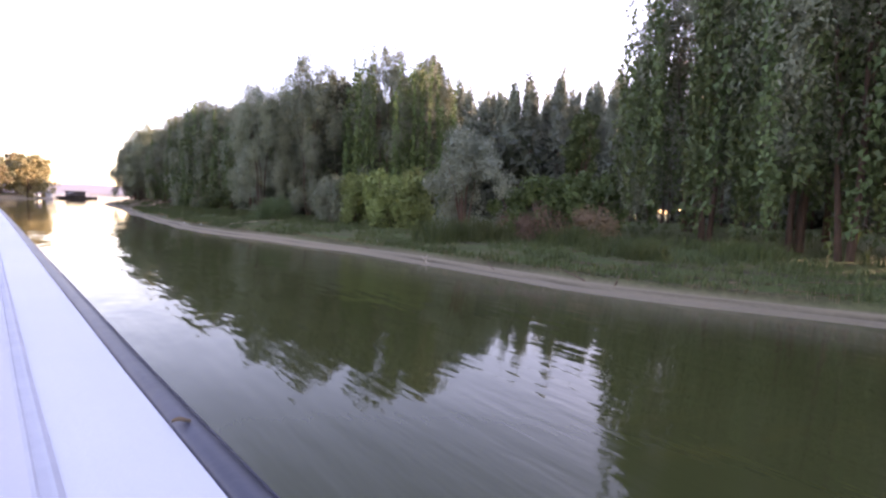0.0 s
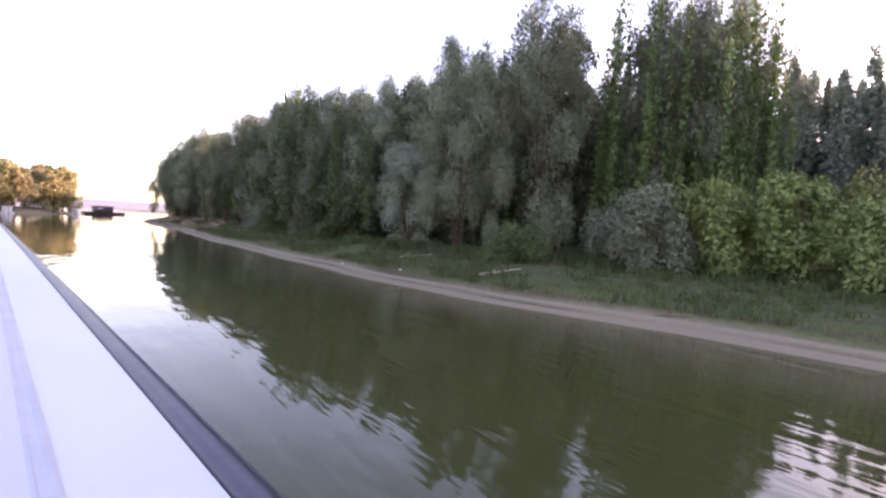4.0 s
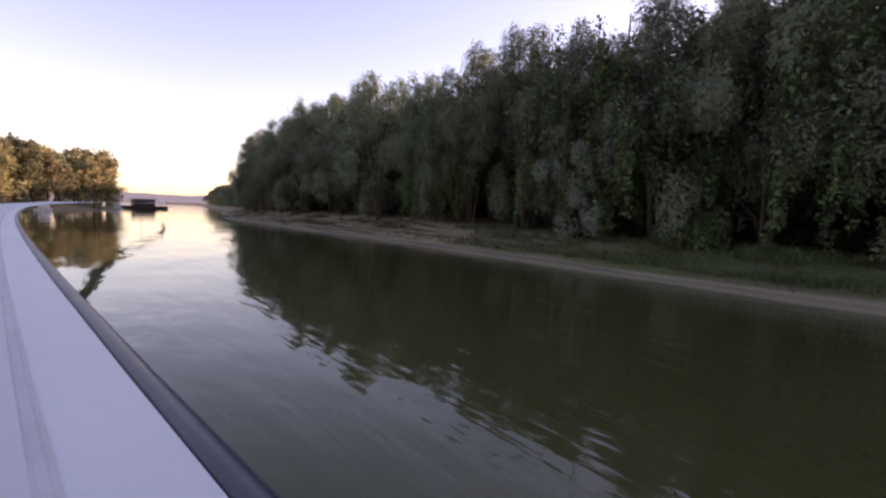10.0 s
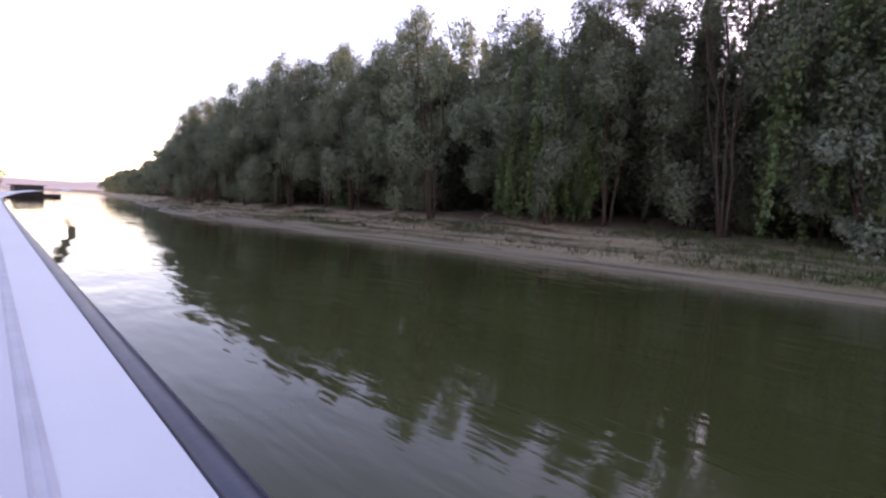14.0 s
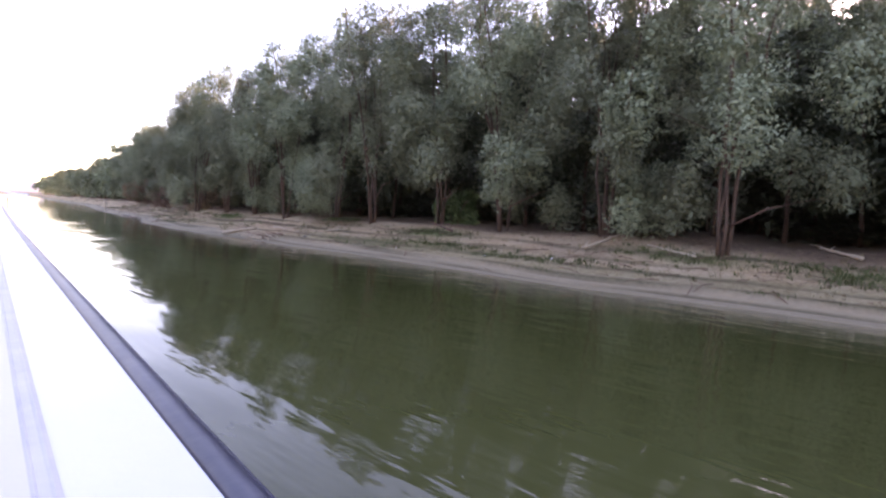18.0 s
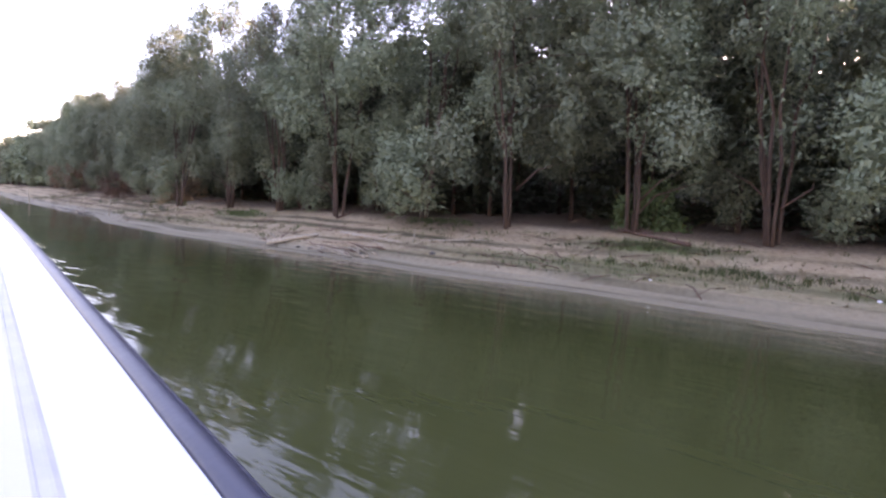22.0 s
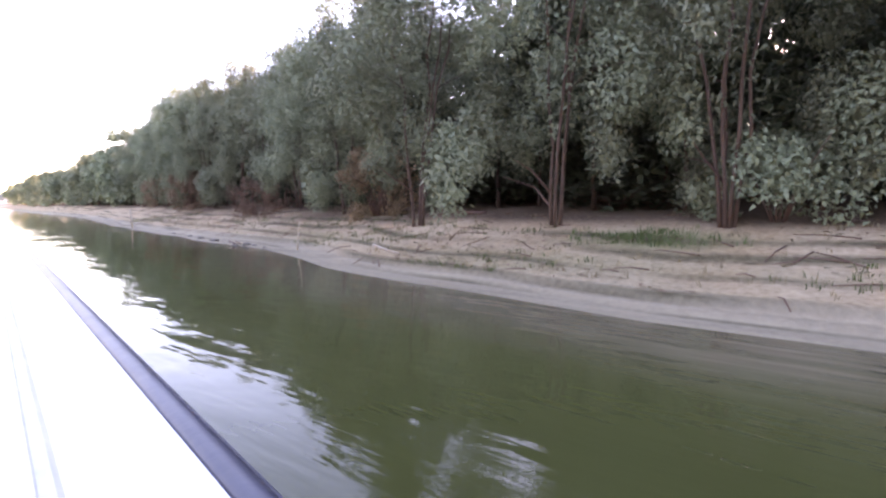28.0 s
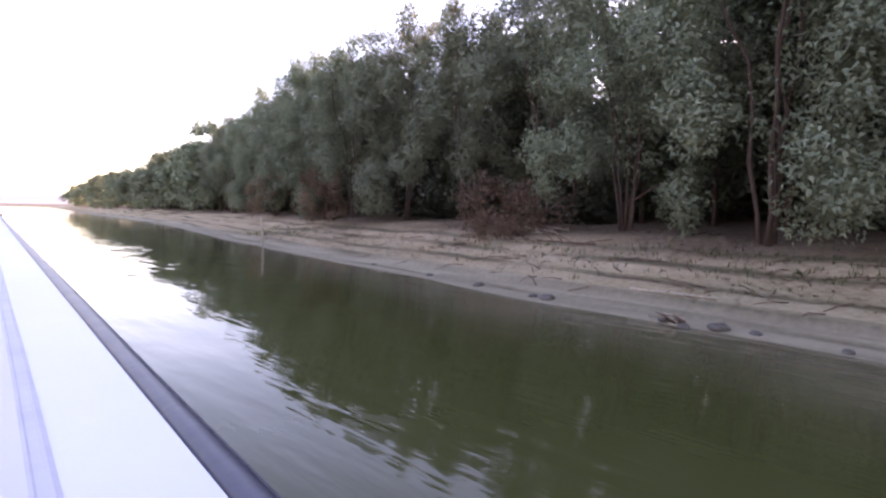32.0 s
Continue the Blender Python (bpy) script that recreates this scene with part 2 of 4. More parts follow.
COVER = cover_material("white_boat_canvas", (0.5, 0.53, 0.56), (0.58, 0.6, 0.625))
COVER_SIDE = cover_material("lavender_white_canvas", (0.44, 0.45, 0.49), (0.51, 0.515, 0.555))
SEAM = plain("blue_grey_seam_tape", (0.4, 0.415, 0.45), (0.48, 0.49, 0.525), 40, 0.6)
NAVY = plain("navy_vinyl", (0.022, 0.025, 0.042), (0.04, 0.045, 0.07), 14, 0.42)
NAVY_EDGE = plain("dark_navy_piping", (0.01, 0.012, 0.03), (0.02, 0.022, 0.05), 20, 0.5)
POST_PAINT = plain("dark_post_paint", (0.035, 0.04, 0.035), (0.06, 0.065, 0.055), 6.0, 0.5, 0.1)
# The distance haze is mixed into this grey-mauve colour.
HILL = plain("haze_coloured_hills", (0.19, 0.195, 0.225), (0.24, 0.24, 0.26), 0.012, 1.0, 0.0)
BARGE = plain("rusty_dark_steel", (0.035, 0.03, 0.03), (0.09, 0.07, 0.06), 2, 0.7)
STONE = plain("wet_grey_stone", (0.05, 0.044, 0.036), (0.13, 0.115, 0.094), 9, 0.6, 0.4)
LITTER_WHITE = plain("white_plastic", (0.7, 0.7, 0.72), (0.85, 0.85, 0.85), 5, 0.4)
PALE_STEEL = plain("white_boat_paint", (0.55, 0.55, 0.55), (0.75, 0.74, 0.72), 2, 0.5)

# ---- the lie of the land ----
SHORE_Y = [-60, -6, -1, 1.5, 4, 6, 9, 14, 19, 23, 28, 35, 41, 46, 52, 57, 62, 67, 71, 75, 79, 83, 88, 93, 97, 100, 105, 109, 112, 117, 122, 128, 138, 147, 159, 174, 199, 400]
SHORE_X = [16, 10.8, 9.7, 8.9, 7.9, 7.4, 7.2, 6.7, 5.6, 4.7, 4.3, 4.3, 4.3, 4.2, 4.5, 4.7, 5.0, 4.9, 4.6, 4.7, 5.0, 4.8, 5.0, 5.0, 5.4, 6.0, 7.6, 8.0, 8.5, 9.3, 10.2, 11.3, 13.6, 15.6, 17.6, 19.6, 22.8, 53]
FAR_Y = [-200, -60, 20, 70, 105, 138, 152, 158, 400]
FAR_X = [-80, -66, -52, -35, -19, -2, 0, -45, -130]


def shore(y):
    return float(np.interp(y, SHORE_Y, SHORE_X)) + 0.10 * math.sin(y * 0.9) * math.sin(y * 0.23 + 1)


def far_shore(y):
    return float(np.interp(y, FAR_Y, FAR_X))


def ease(a, b, x):
    q = min(max((x - a) / (b - a), 0.0), 1.0)
    return q * q * (3 - 2 * q)


def ground_z(x, y):
    u, v = x - shore(y), far_shore(y) - x
    n = noise.noise(Vector((x * 0.35, y * 0.35, 0))) * 0.10 + noise.noise(Vector((x * 1.4, y * 1.4, 3))) * 0.035
    if u >= 0:
        top = 0.42 + 0.5 * ease(48, 66, y)
        z = 0.13 * min(u, 1.5) + 0.1 * ease(0.82, 0.92, u) + (top - 0.25) * ease(1.3, 5.5, u) + 0.25 * ease(6, 14, u)
        z += 0.035 * (ease(0.5, 0.6, u) + ease(1.7, 1.85, u) + ease(2.6, 2.8, u)) - 0.035 * ease(0.0, 0.5, u)
        return z + n * ease(0.3, 3.0, u) + 0.4 * n * ease(0.0, 0.5, u) * 0.3
    if v >= 0:
        return 0.1 * min(v, 2) + 0.9 * ease(1, 8, v) + n
    return max(-2.0, 0.13 * max(u, -20), -0.2 * abs(v) if v > -10 else -2.0)


def sheet(name, verts, faces, mat):
    me = bpy.data.meshes.new(name)
    me.from_pydata(verts, [], faces)
    me.materials.append(mat)
    me.update()
    return me


def smooth(me):
    me.polygons.foreach_set("use_smooth", [True] * len(me.polygons))
    return me


def part(name, me, parent=None, label=""):
    """A mesh object under a thing."""
    ob = new(name, me)
    ob.parent = parent
    if label:
        tagged(ob, label)
    return ob


def build_ground():
    us = [-1500, -700, -300, -150, -100] + [-80 + 2.5 * i for i in range(30)] + [-5, -3.5, -2, -1, -0.5, -0.2, 0] + [0.1 * i for i in range(1, 40)] + [4 + 0.25 * i for i in range(16)] + [8 + i for i in range(0, 16)] + [26, 30, 36, 44, 60, 90, 150, 300, 700, 1500]
    ys = [-300, -120, -60, -40, -30] + [-24 + 1.5 * i for i in range(14)] + [-3 + 0.4 * i for i in range(330)] + [129 + 1.5 * i for i in range(60)] + [220, 240, 270, 320, 400, 600, 1000, 2500]
    verts, cols, hums = [], [], []
    for y in ys:
        s = shore(y)
        for u in us:
            x = s + u
            z = ground_z(x, y)
            verts.append((x, y, z))
            k = noise.noise(Vector((x * 0.5, y * 0.2, 7)))
            edge = 0.72 + 0.12 * ease(50, 75, y) + 0.2 * k
            mudf = 1 - ease(edge, edge + 0.22, u)
            lush = 1 - ease(46, 64, y)
            strip = ease(0.9, 1.1, u) * (1 - ease(1.9 + k, 2.9 + k, u)) * (0.75 - 0.4 * ease(80, 92, y))
            turf = max(lush * (1 - (0.8 - 0.7 * (1 - ease(32, 40, y))) * ease(7, 12, u)), strip * (0.5 + 0.9 * noise.noise(Vector((x * 0.3, y * 0.12, 1)))))
            for gx, gy in ((7.9, 65.6), (7.99, 69.6), (8.34, 78.5), (8.4, 94.0), (8.92, 59.0), (6.61, 74.5), (7.76, 56.0)):
                turf = max(turf, 0.95 * math.exp(-((x - gx) / 0.55) ** 2 - ((y - gy) / 1.7) ** 2) * (0.8 + 0.8 * k))
            if u < -20:
                mudf, turf = 0.1, 0.9
            # Dark lines along the bank: wrack, with the ledges' shade painted in.
            wrack = 0.0
            for at_u, wide in ((0.5, 0.04), (0.95, 0.09), (1.75, 0.1), (2.7, 0.13), (3.5, 0.14)):
                wob = at_u + 0.18 * noise.noise(Vector((y * 0.25, at_u * 5, 2)))
                wrack = max(wrack, (1 - min(abs(u - wob) / (wide * 1.8), 1)) * min(max(0.62 + 1.1 * noise.noise(Vector((y * 0.3, at_u * 9, 6))), 0), 1))
            turf = max(turf, 0.85 * ease(42, 52, u))
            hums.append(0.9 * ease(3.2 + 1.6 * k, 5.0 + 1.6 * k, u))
            cols.append((mudf, min(max(turf, 0), 1), min(wrack * 1.3, 1) * (0.95 if u < 20 else 0), ease(72, 92, y)))
    n = len(us)
    faces = [(r * n + c, r * n + c + 1, (r + 1) * n + c + 1, (r + 1) * n + c) for r in range(len(ys) - 1) for c in range(n - 1)]
    me = smooth(sheet("ground", verts, faces, GROUND))
    at = me.color_attributes.new("zones", "FLOAT_COLOR", "POINT")
    at.data.foreach_set("color", np.array(cols, dtype=np.float32).ravel())
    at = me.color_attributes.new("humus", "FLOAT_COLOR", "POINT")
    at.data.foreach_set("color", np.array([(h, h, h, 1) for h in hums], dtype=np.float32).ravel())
    tagged(new("ground", me), "muddy river bank with grass, leaf litter and soil", "ground", kind="structure")


build_ground()


def build_water():
    us = [-2600, -400, -100, -40, -12, -5, -3, -2.2, -1.7, -1.3, -1.0, -0.75, -0.5, -0.3, -0.12, 0.0, 0.4, 5, 50, 400, 2600]
    ys = [-300, -60, -20] + [-6 + 0.8 * i for i in range(170)] + [134, 140, 150, 160, 175, 200, 250, 400, 1000, 2600]
    verts, cols = [], []
    for y in ys:
        for u in us:
            verts.append((shore(y) + u, y, 0.0))
            k = noise.noise(Vector((y * 0.22, u * 0.8, 31)))
            q = ease(-2.9 - 1.0 * k, 0.1, u) if abs(u) < 5 else 0.0
            cols.append((q, q, q, 1.0))
    n = len(us)
    faces = [(r * n + c, r * n + c + 1, (r + 1) * n + c + 1, (r + 1) * n + c) for r in range(len(ys) - 1) for c in range(n - 1)]
    me = smooth(sheet("water", verts, faces, WATER))
    at = me.color_attributes.new("bank_band", "FLOAT_COLOR", "POINT")
    at.data.foreach_set("color", np.array(cols, dtype=np.float32).ravel())
    tagged(new("water", me), "calm murky green river water with soft ripples", "water", kind="structure")


build_water()


def build_hills():
    verts, faces, n = [], [], 90
    for i in range(n):
        x = -1900 + i * 42
        h = 34 + 16 * noise.noise(Vector((i * 0.09, 0, 0))) + 9 * noise.noise(Vector((i * 0.3, 2, 0)))
        for j, (dy, k) in enumerate(((0, 0.0), (60, 0.35), (170, 0.75), (300, 1.0), (500, 0.8))):
            verts.append((x, 1700 + dy, h * k + (4 * noise.noise(Vector((i * 0.7, j, 5))) if j else 0)))
    for i in range(n - 1):
        for j in range(4):
            a = i * 5 + j
            faces.append((a, a + 5, a + 6, a + 1))
    tagged(new("backdrop", smooth(sheet("backdrop", verts, faces, HILL))), "far hills beyond the river bend, haze put into their colour", "hills", kind="structure")


build_hills()

# ---- boat cover, swept along the camera's path to fit its view ----


class Shape:
    """Gathers vertices and faces of one part."""

    def __init__(self):
        self.v, self.f = [], []

    def tube(self, pts, radii, sides=6):
        base = len(self.v)
        k = len(pts)
        for i, p in enumerate(pts):
            d = (Vector(pts[min(i + 1, k - 1)]) - Vector(pts[max(i - 1, 0)])).normalized()
            a = d.orthogonal().normalized()
            b = d.cross(a)
            for s in range(sides):
                q = 2 * math.pi * s / sides
                self.v.append(tuple(Vector(p) + radii[i] * (math.cos(q) * a + math.sin(q) * b)))
        for i in range(k - 1):
            for s in range(sides):
                self.f.append((base + i * sides + s, base + i * sides + (s + 1) % sides, base + (i + 1) * sides + (s + 1) % sides, base + (i + 1) * sides + s))
        self.f.append(tuple(base + s for s in range(sides))[::-1])
        self.f.append(tuple(base + (k - 1) * sides + s for s in range(sides)))

    def mesh(self, name, mat):
        return smooth(sheet(name, self.v, self.f, mat))


MEAN_PITCH, MEAN_ROLL = -4.39, -2.07  # mean camera tilt, used to fit the cover to its view


def path_sections():
    """Frames (x to starboard, y to the bow) along the camera's path, from the stern to the bow."""
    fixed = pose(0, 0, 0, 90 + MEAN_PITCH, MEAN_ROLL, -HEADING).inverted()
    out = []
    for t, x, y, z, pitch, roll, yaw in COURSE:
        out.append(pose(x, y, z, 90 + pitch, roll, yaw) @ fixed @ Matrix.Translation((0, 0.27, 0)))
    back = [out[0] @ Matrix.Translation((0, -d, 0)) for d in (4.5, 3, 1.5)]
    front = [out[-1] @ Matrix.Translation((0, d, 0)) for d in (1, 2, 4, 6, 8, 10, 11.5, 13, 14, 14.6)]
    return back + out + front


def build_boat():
    secs = path_sections()
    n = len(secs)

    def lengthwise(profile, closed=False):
        """Sweeps a cross-section (metres to starboard, height) along the camera's path; the bow narrows."""
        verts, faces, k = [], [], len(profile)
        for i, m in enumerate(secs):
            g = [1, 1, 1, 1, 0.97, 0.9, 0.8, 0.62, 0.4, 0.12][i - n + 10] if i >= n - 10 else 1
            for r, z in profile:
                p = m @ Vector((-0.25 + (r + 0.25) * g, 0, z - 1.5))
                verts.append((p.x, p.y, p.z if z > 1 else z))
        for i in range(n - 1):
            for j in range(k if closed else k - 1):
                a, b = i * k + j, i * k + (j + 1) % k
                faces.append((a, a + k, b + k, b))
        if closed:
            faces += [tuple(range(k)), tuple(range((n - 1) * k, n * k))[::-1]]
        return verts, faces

    boat = tagged(new("boat"), "white canvas boat cover edged in navy, stretched along the camera's path", "boat")
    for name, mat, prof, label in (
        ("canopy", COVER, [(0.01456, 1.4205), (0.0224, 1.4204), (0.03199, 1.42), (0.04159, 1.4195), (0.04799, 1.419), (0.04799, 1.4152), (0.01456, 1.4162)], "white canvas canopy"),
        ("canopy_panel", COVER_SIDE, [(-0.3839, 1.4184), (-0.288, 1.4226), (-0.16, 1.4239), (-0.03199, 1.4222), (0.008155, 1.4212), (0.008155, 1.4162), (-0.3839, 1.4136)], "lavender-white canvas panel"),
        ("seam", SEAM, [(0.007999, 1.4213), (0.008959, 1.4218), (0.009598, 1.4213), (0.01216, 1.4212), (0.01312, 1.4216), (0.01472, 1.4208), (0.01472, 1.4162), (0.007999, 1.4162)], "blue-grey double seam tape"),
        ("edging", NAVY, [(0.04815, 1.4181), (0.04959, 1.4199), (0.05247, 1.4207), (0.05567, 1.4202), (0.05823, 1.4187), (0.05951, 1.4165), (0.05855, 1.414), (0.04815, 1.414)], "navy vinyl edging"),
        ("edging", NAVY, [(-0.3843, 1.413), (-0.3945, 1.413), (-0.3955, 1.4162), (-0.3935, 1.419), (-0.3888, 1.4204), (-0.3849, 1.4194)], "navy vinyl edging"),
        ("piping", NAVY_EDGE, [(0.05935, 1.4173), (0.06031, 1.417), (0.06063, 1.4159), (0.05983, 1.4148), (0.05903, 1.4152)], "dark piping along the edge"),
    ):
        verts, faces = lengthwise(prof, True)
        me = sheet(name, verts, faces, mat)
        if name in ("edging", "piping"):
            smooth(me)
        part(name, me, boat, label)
    # Thin posts added under the cover so that it stands on something.
    for i in range(2, n - 8, 60):
        p = secs[i] @ Vector((-0.3, 0, -0.083))
        sh = Shape()
        sh.tube([(p.x, p.y, -0.2), tuple(p)], [0.012, 0.012], 6)
        part("post", sh.mesh("post", POST_PAINT), boat, "thin post added to carry the canopy")


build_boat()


def dead_leaf(x, y, z):
    """A curled dead leaf lying on the canopy's edge."""
    verts, faces = [], []
    for i in range(6):
        q = i / 5
        w = 0.0012 * math.sin(math.pi * min(max(q, 0.08), 0.94)) + 0.0004
        for s in (-1, -0.3, 0.4, 1):
            verts.append((x + 0.003 * (q - 0.5) * 2 + 0.2 * w * s, y + w * s - 0.002 * q, z + 0.0007 + 0.0009 * s * s + 0.0005 * math.sin(5 * q)))
    for i in range(5):
        for j in range(3):
            a = i * 4 + j
            faces.append((a, a + 4, a + 5, a + 1))
    tagged(new("dead_leaf", smooth(sheet("dead_leaf", verts, faces, LEAF_BROWN))), "curled brown dead leaf on the navy canopy edge", "leaf")


# Set and sized to fit the camera's view at the start of the path.
_leaf = path_sections()[3] @ Vector((0.051, -0.08, -0.0795))
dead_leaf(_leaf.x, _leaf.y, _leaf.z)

# ---- plants: parts ----


def leaves_mesh(name, mat, centres, radii, counts, length, width, rng, droop=0.5, shell=0.55, core=None, faces=None):
    """Leaf blades scattered through ellipsoid clumps, each blade pointed; faces: the way each clump turns."""
    total = int(np.sum(counts))
    idx = np.repeat(np.arange(len(centres)), counts)
    d = rng.normal(size=(total, 3))
    d /= np.linalg.norm(d, axis=1)[:, None]
    r = shell + (1 - shell) * rng.random(total) ** 0.7
    pos = np.asarray(centres)[idx] + d * r[:, None] * np.asarray(radii)[idx]
    axis = rng.normal(size=(total, 3)) * 0.8 + d * 0.5
    axis[:, 2] -= droop * 1.6
    axis /= np.linalg.norm(axis, axis=1)[:, None]
    nrm = d * 1.0 + rng.normal(size=(total, 3)) * 0.4
    if faces is None:
        nrm[:, 2] += 0.8
    else:
        nrm = d * 0.5 + np.asarray(faces)[idx] * 1.0 + rng.normal(size=(total, 3)) * 0.22
        nrm[:, 2] += 0.35
    side = np.cross(axis, nrm)
    side /= np.linalg.norm(side, axis=1)[:, None] + 1e-9
    size = rng.uniform(0.65, 1.3, total)
    if core:  # larger leaves deep inside the boughs close the crown
        size[core[0]:] *= core[1]
    L, Wd = (length * size)[:, None], (width * size)[:, None]
    v = np.stack([pos - axis * L * 0.4 + side * Wd * 0.5, pos + axis * L * 0.6, pos - axis * L * 0.3 - side * Wd * 0.5], 1).reshape(-1, 3)
    me = bpy.data.meshes.new(name)
    me.vertices.add(total * 3)
    me.vertices.foreach_set("co", v.astype(np.float32).ravel())
    me.loops.add(total * 3)
    me.loops.foreach_set("vertex_index", np.arange(total * 3, dtype=np.int32))
    me.polygons.add(total)
    me.polygons.foreach_set("loop_start", np.arange(0, total * 3, 3, dtype=np.int32))
    me.materials.append(mat)
    me.update(calc_edges=True)
    return me


def crown_clumps(rng, n, height, low, radius, belly=0.45, size=(0.6, 1.1), lean=(0, 0), edge=0.45):
    """Clump centres through a crown, most of them near its outside, with gaps and bulges."""
    c, r = [], []
    lobes = rng.uniform(0.72, 1.15, 7)
    for i in range(n):
        h = rng.random() ** 0.66
        prof = math.sin(math.pi * min(max(0.12 + 0.8 * h ** (math.log(0.5) / math.log(belly)), 0), 1)) ** 0.48
        a = rng.uniform(0, 2 * math.pi)
        inner = edge * (1 - 0.85 * ease(0.55, 0.95, h))
        q = (inner + (1 - inner) * rng.random() ** 0.5) * radius * prof * lobes[int(a / (2 * math.pi) * 7) % 7] * (0.9 + 0.25 * math.sin(3 * a + 9 * h))
        z = low + (height - low) * h
        c.append((q * math.cos(a) + lean[0] * h, q * math.sin(a) + lean[1] * h, z - 0.3))
        s = rng.uniform(*size) * (1.1 - 0.32 * h)
        r.append((s, s, s * rng.uniform(0.9, 1.5)))
    return c, r


def billows(rng, centres, radii, k, size):
    """Breaks each clump into smaller ones over its upper and outer side, as willow boughs billow."""
    c, r = [], []
    for p, q in zip(centres, radii):
        out = math.atan2(p[1], p[0])
        for i in range(k):
            a, e = out + rng.normal(0, 1.3), rng.uniform(-0.25, 1.4)
            g = 0.8 * rng.uniform(0.7, 1.1)
            c.append((p[0] + q[0] * g * math.cos(a) * math.cos(e), p[1] + q[1] * g * math.sin(a) * math.cos(e), p[2] + q[2] * g * math.sin(e)))
            s = rng.uniform(*size) * q[0]
            r.append((s, s, s * rng.uniform(0.9, 1.4)))
    return c, r


def plumes(rng, number, height, low, radius, tufts):
    """Upright bough masses round a willow's stems, each of many small tufts; gives the tufts and the masses' own hearts."""
    c, r, hc, hr, out = [], [], [], [], []
    turn = rng.uniform(0, 6.28)
    for i in range(number + 3):
        if i < number:
            up = ((i + 0.5) / number) ** 0.78
            a = turn + i * 2.4 + rng.normal(0, 0.25)
            q = radius * (0.8 - 0.56 * up ** 2.6) * rng.uniform(0.8, 1.08)
            w = rng.uniform(0.7, 1.02) * (1.05 - 0.26 * up)
            hh = rng.uniform(0.95, 1.55)
        else:
            up, a, q, w, hh = (i - number + 0.6) / 3, 0.0, 0.1, 1.0, 1.6
        z = low + hh + (height - low - 2 * hh) * up * rng.uniform(0.95, 1.02)
        if i < 4:  # low boughs hanging unevenly over the bank
            a, q, w, hh = turn + i * 1.6 + rng.normal(0, 0.5), radius * rng.uniform(0.45, 0.85), rng.uniform(0.42, 0.72), rng.uniform(0.95, 1.7)
            z = low + hh + rng.uniform(-0.1, 1.7)
        p = (q * math.cos(a), q * math.sin(a), z)
        hc.append(p)
        hr.append((w * 0.7, w * 0.7, hh * 0.75))
        for k in range(tufts if i < number else tufts // 2):
            d = rng.normal(size=3)
            d /= np.linalg.norm(d)
            f = 0.86 * rng.uniform(0.75, 1.08) * (1.0 - 0.25 * max(d[2], 0))
            c.append((p[0] + d[0] * w * f, p[1] + d[1] * w * f, p[2] + d[2] * hh * f - 0.12 * abs(d[0] + d[1])))
            out.append((d[0], d[1], 0.7 * d[2]))
            g = rng.uniform(0.22, 0.4)
            r.append((g, g, g * rng.uniform(0.9, 1.35)))
    return c, r, hc, hr, out + [(0.0, 0.0, 0.3)] * len(hc)


def stems(rng, height, n, spread, girth):
    """Trunks from one foot, bending outwards; gives their shapes and the points where limbs leave."""
    shapes, joints = [], []
    for i in range(n):
        sh = Shape()
        shapes.append(sh)
        a = rng.uniform(0, 6.28)
        lean = rng.uniform(0.3, 1.0) * spread * (1 if n > 1 else 0.4)
        g = girth * rng.uniform(0.7, 1.0)
        pts, rad = [], []
        w = rng.uniform(-0.25, 0.25, (9, 2))
        for k in range(9):
            q = k / 8
            pts.append((math.cos(a) * (0.12 * (n > 1) + lean * q ** 1.3) + w[k][0] * q, math.sin(a) * (0.12 * (n > 1) + lean * q ** 1.3) + w[k][1] * q, -0.25 + (height * 0.88) * q))
            rad.append(g * (1.35 if k == 0 else 1.0) * (1 - 0.86 * q) + 0.012)
        sh.tube(pts, rad, 6)
        joints += [(Vector(pts[k]), rad[k], sh) for k in range(2, 8)]
    return shapes, joints


def limbs(joints, centres, rng, share=0.6):
    for c in centres:
        if rng.random() > share or c[2] < 3.2:
            continue
        c = Vector(c)
        j, g, sh = min(joints, key=lambda q: (q[0] - c).length + max(0, q[0].z - c.z) * 2)
        mid = j.lerp(c, 0.5) + Vector((0, 0, 0.25 * (c - j).length * rng.uniform(-0.2, 0.5)))
        sh.tube([j, mid, c], [g * 0.45, g * 0.25, 0.012], 5)


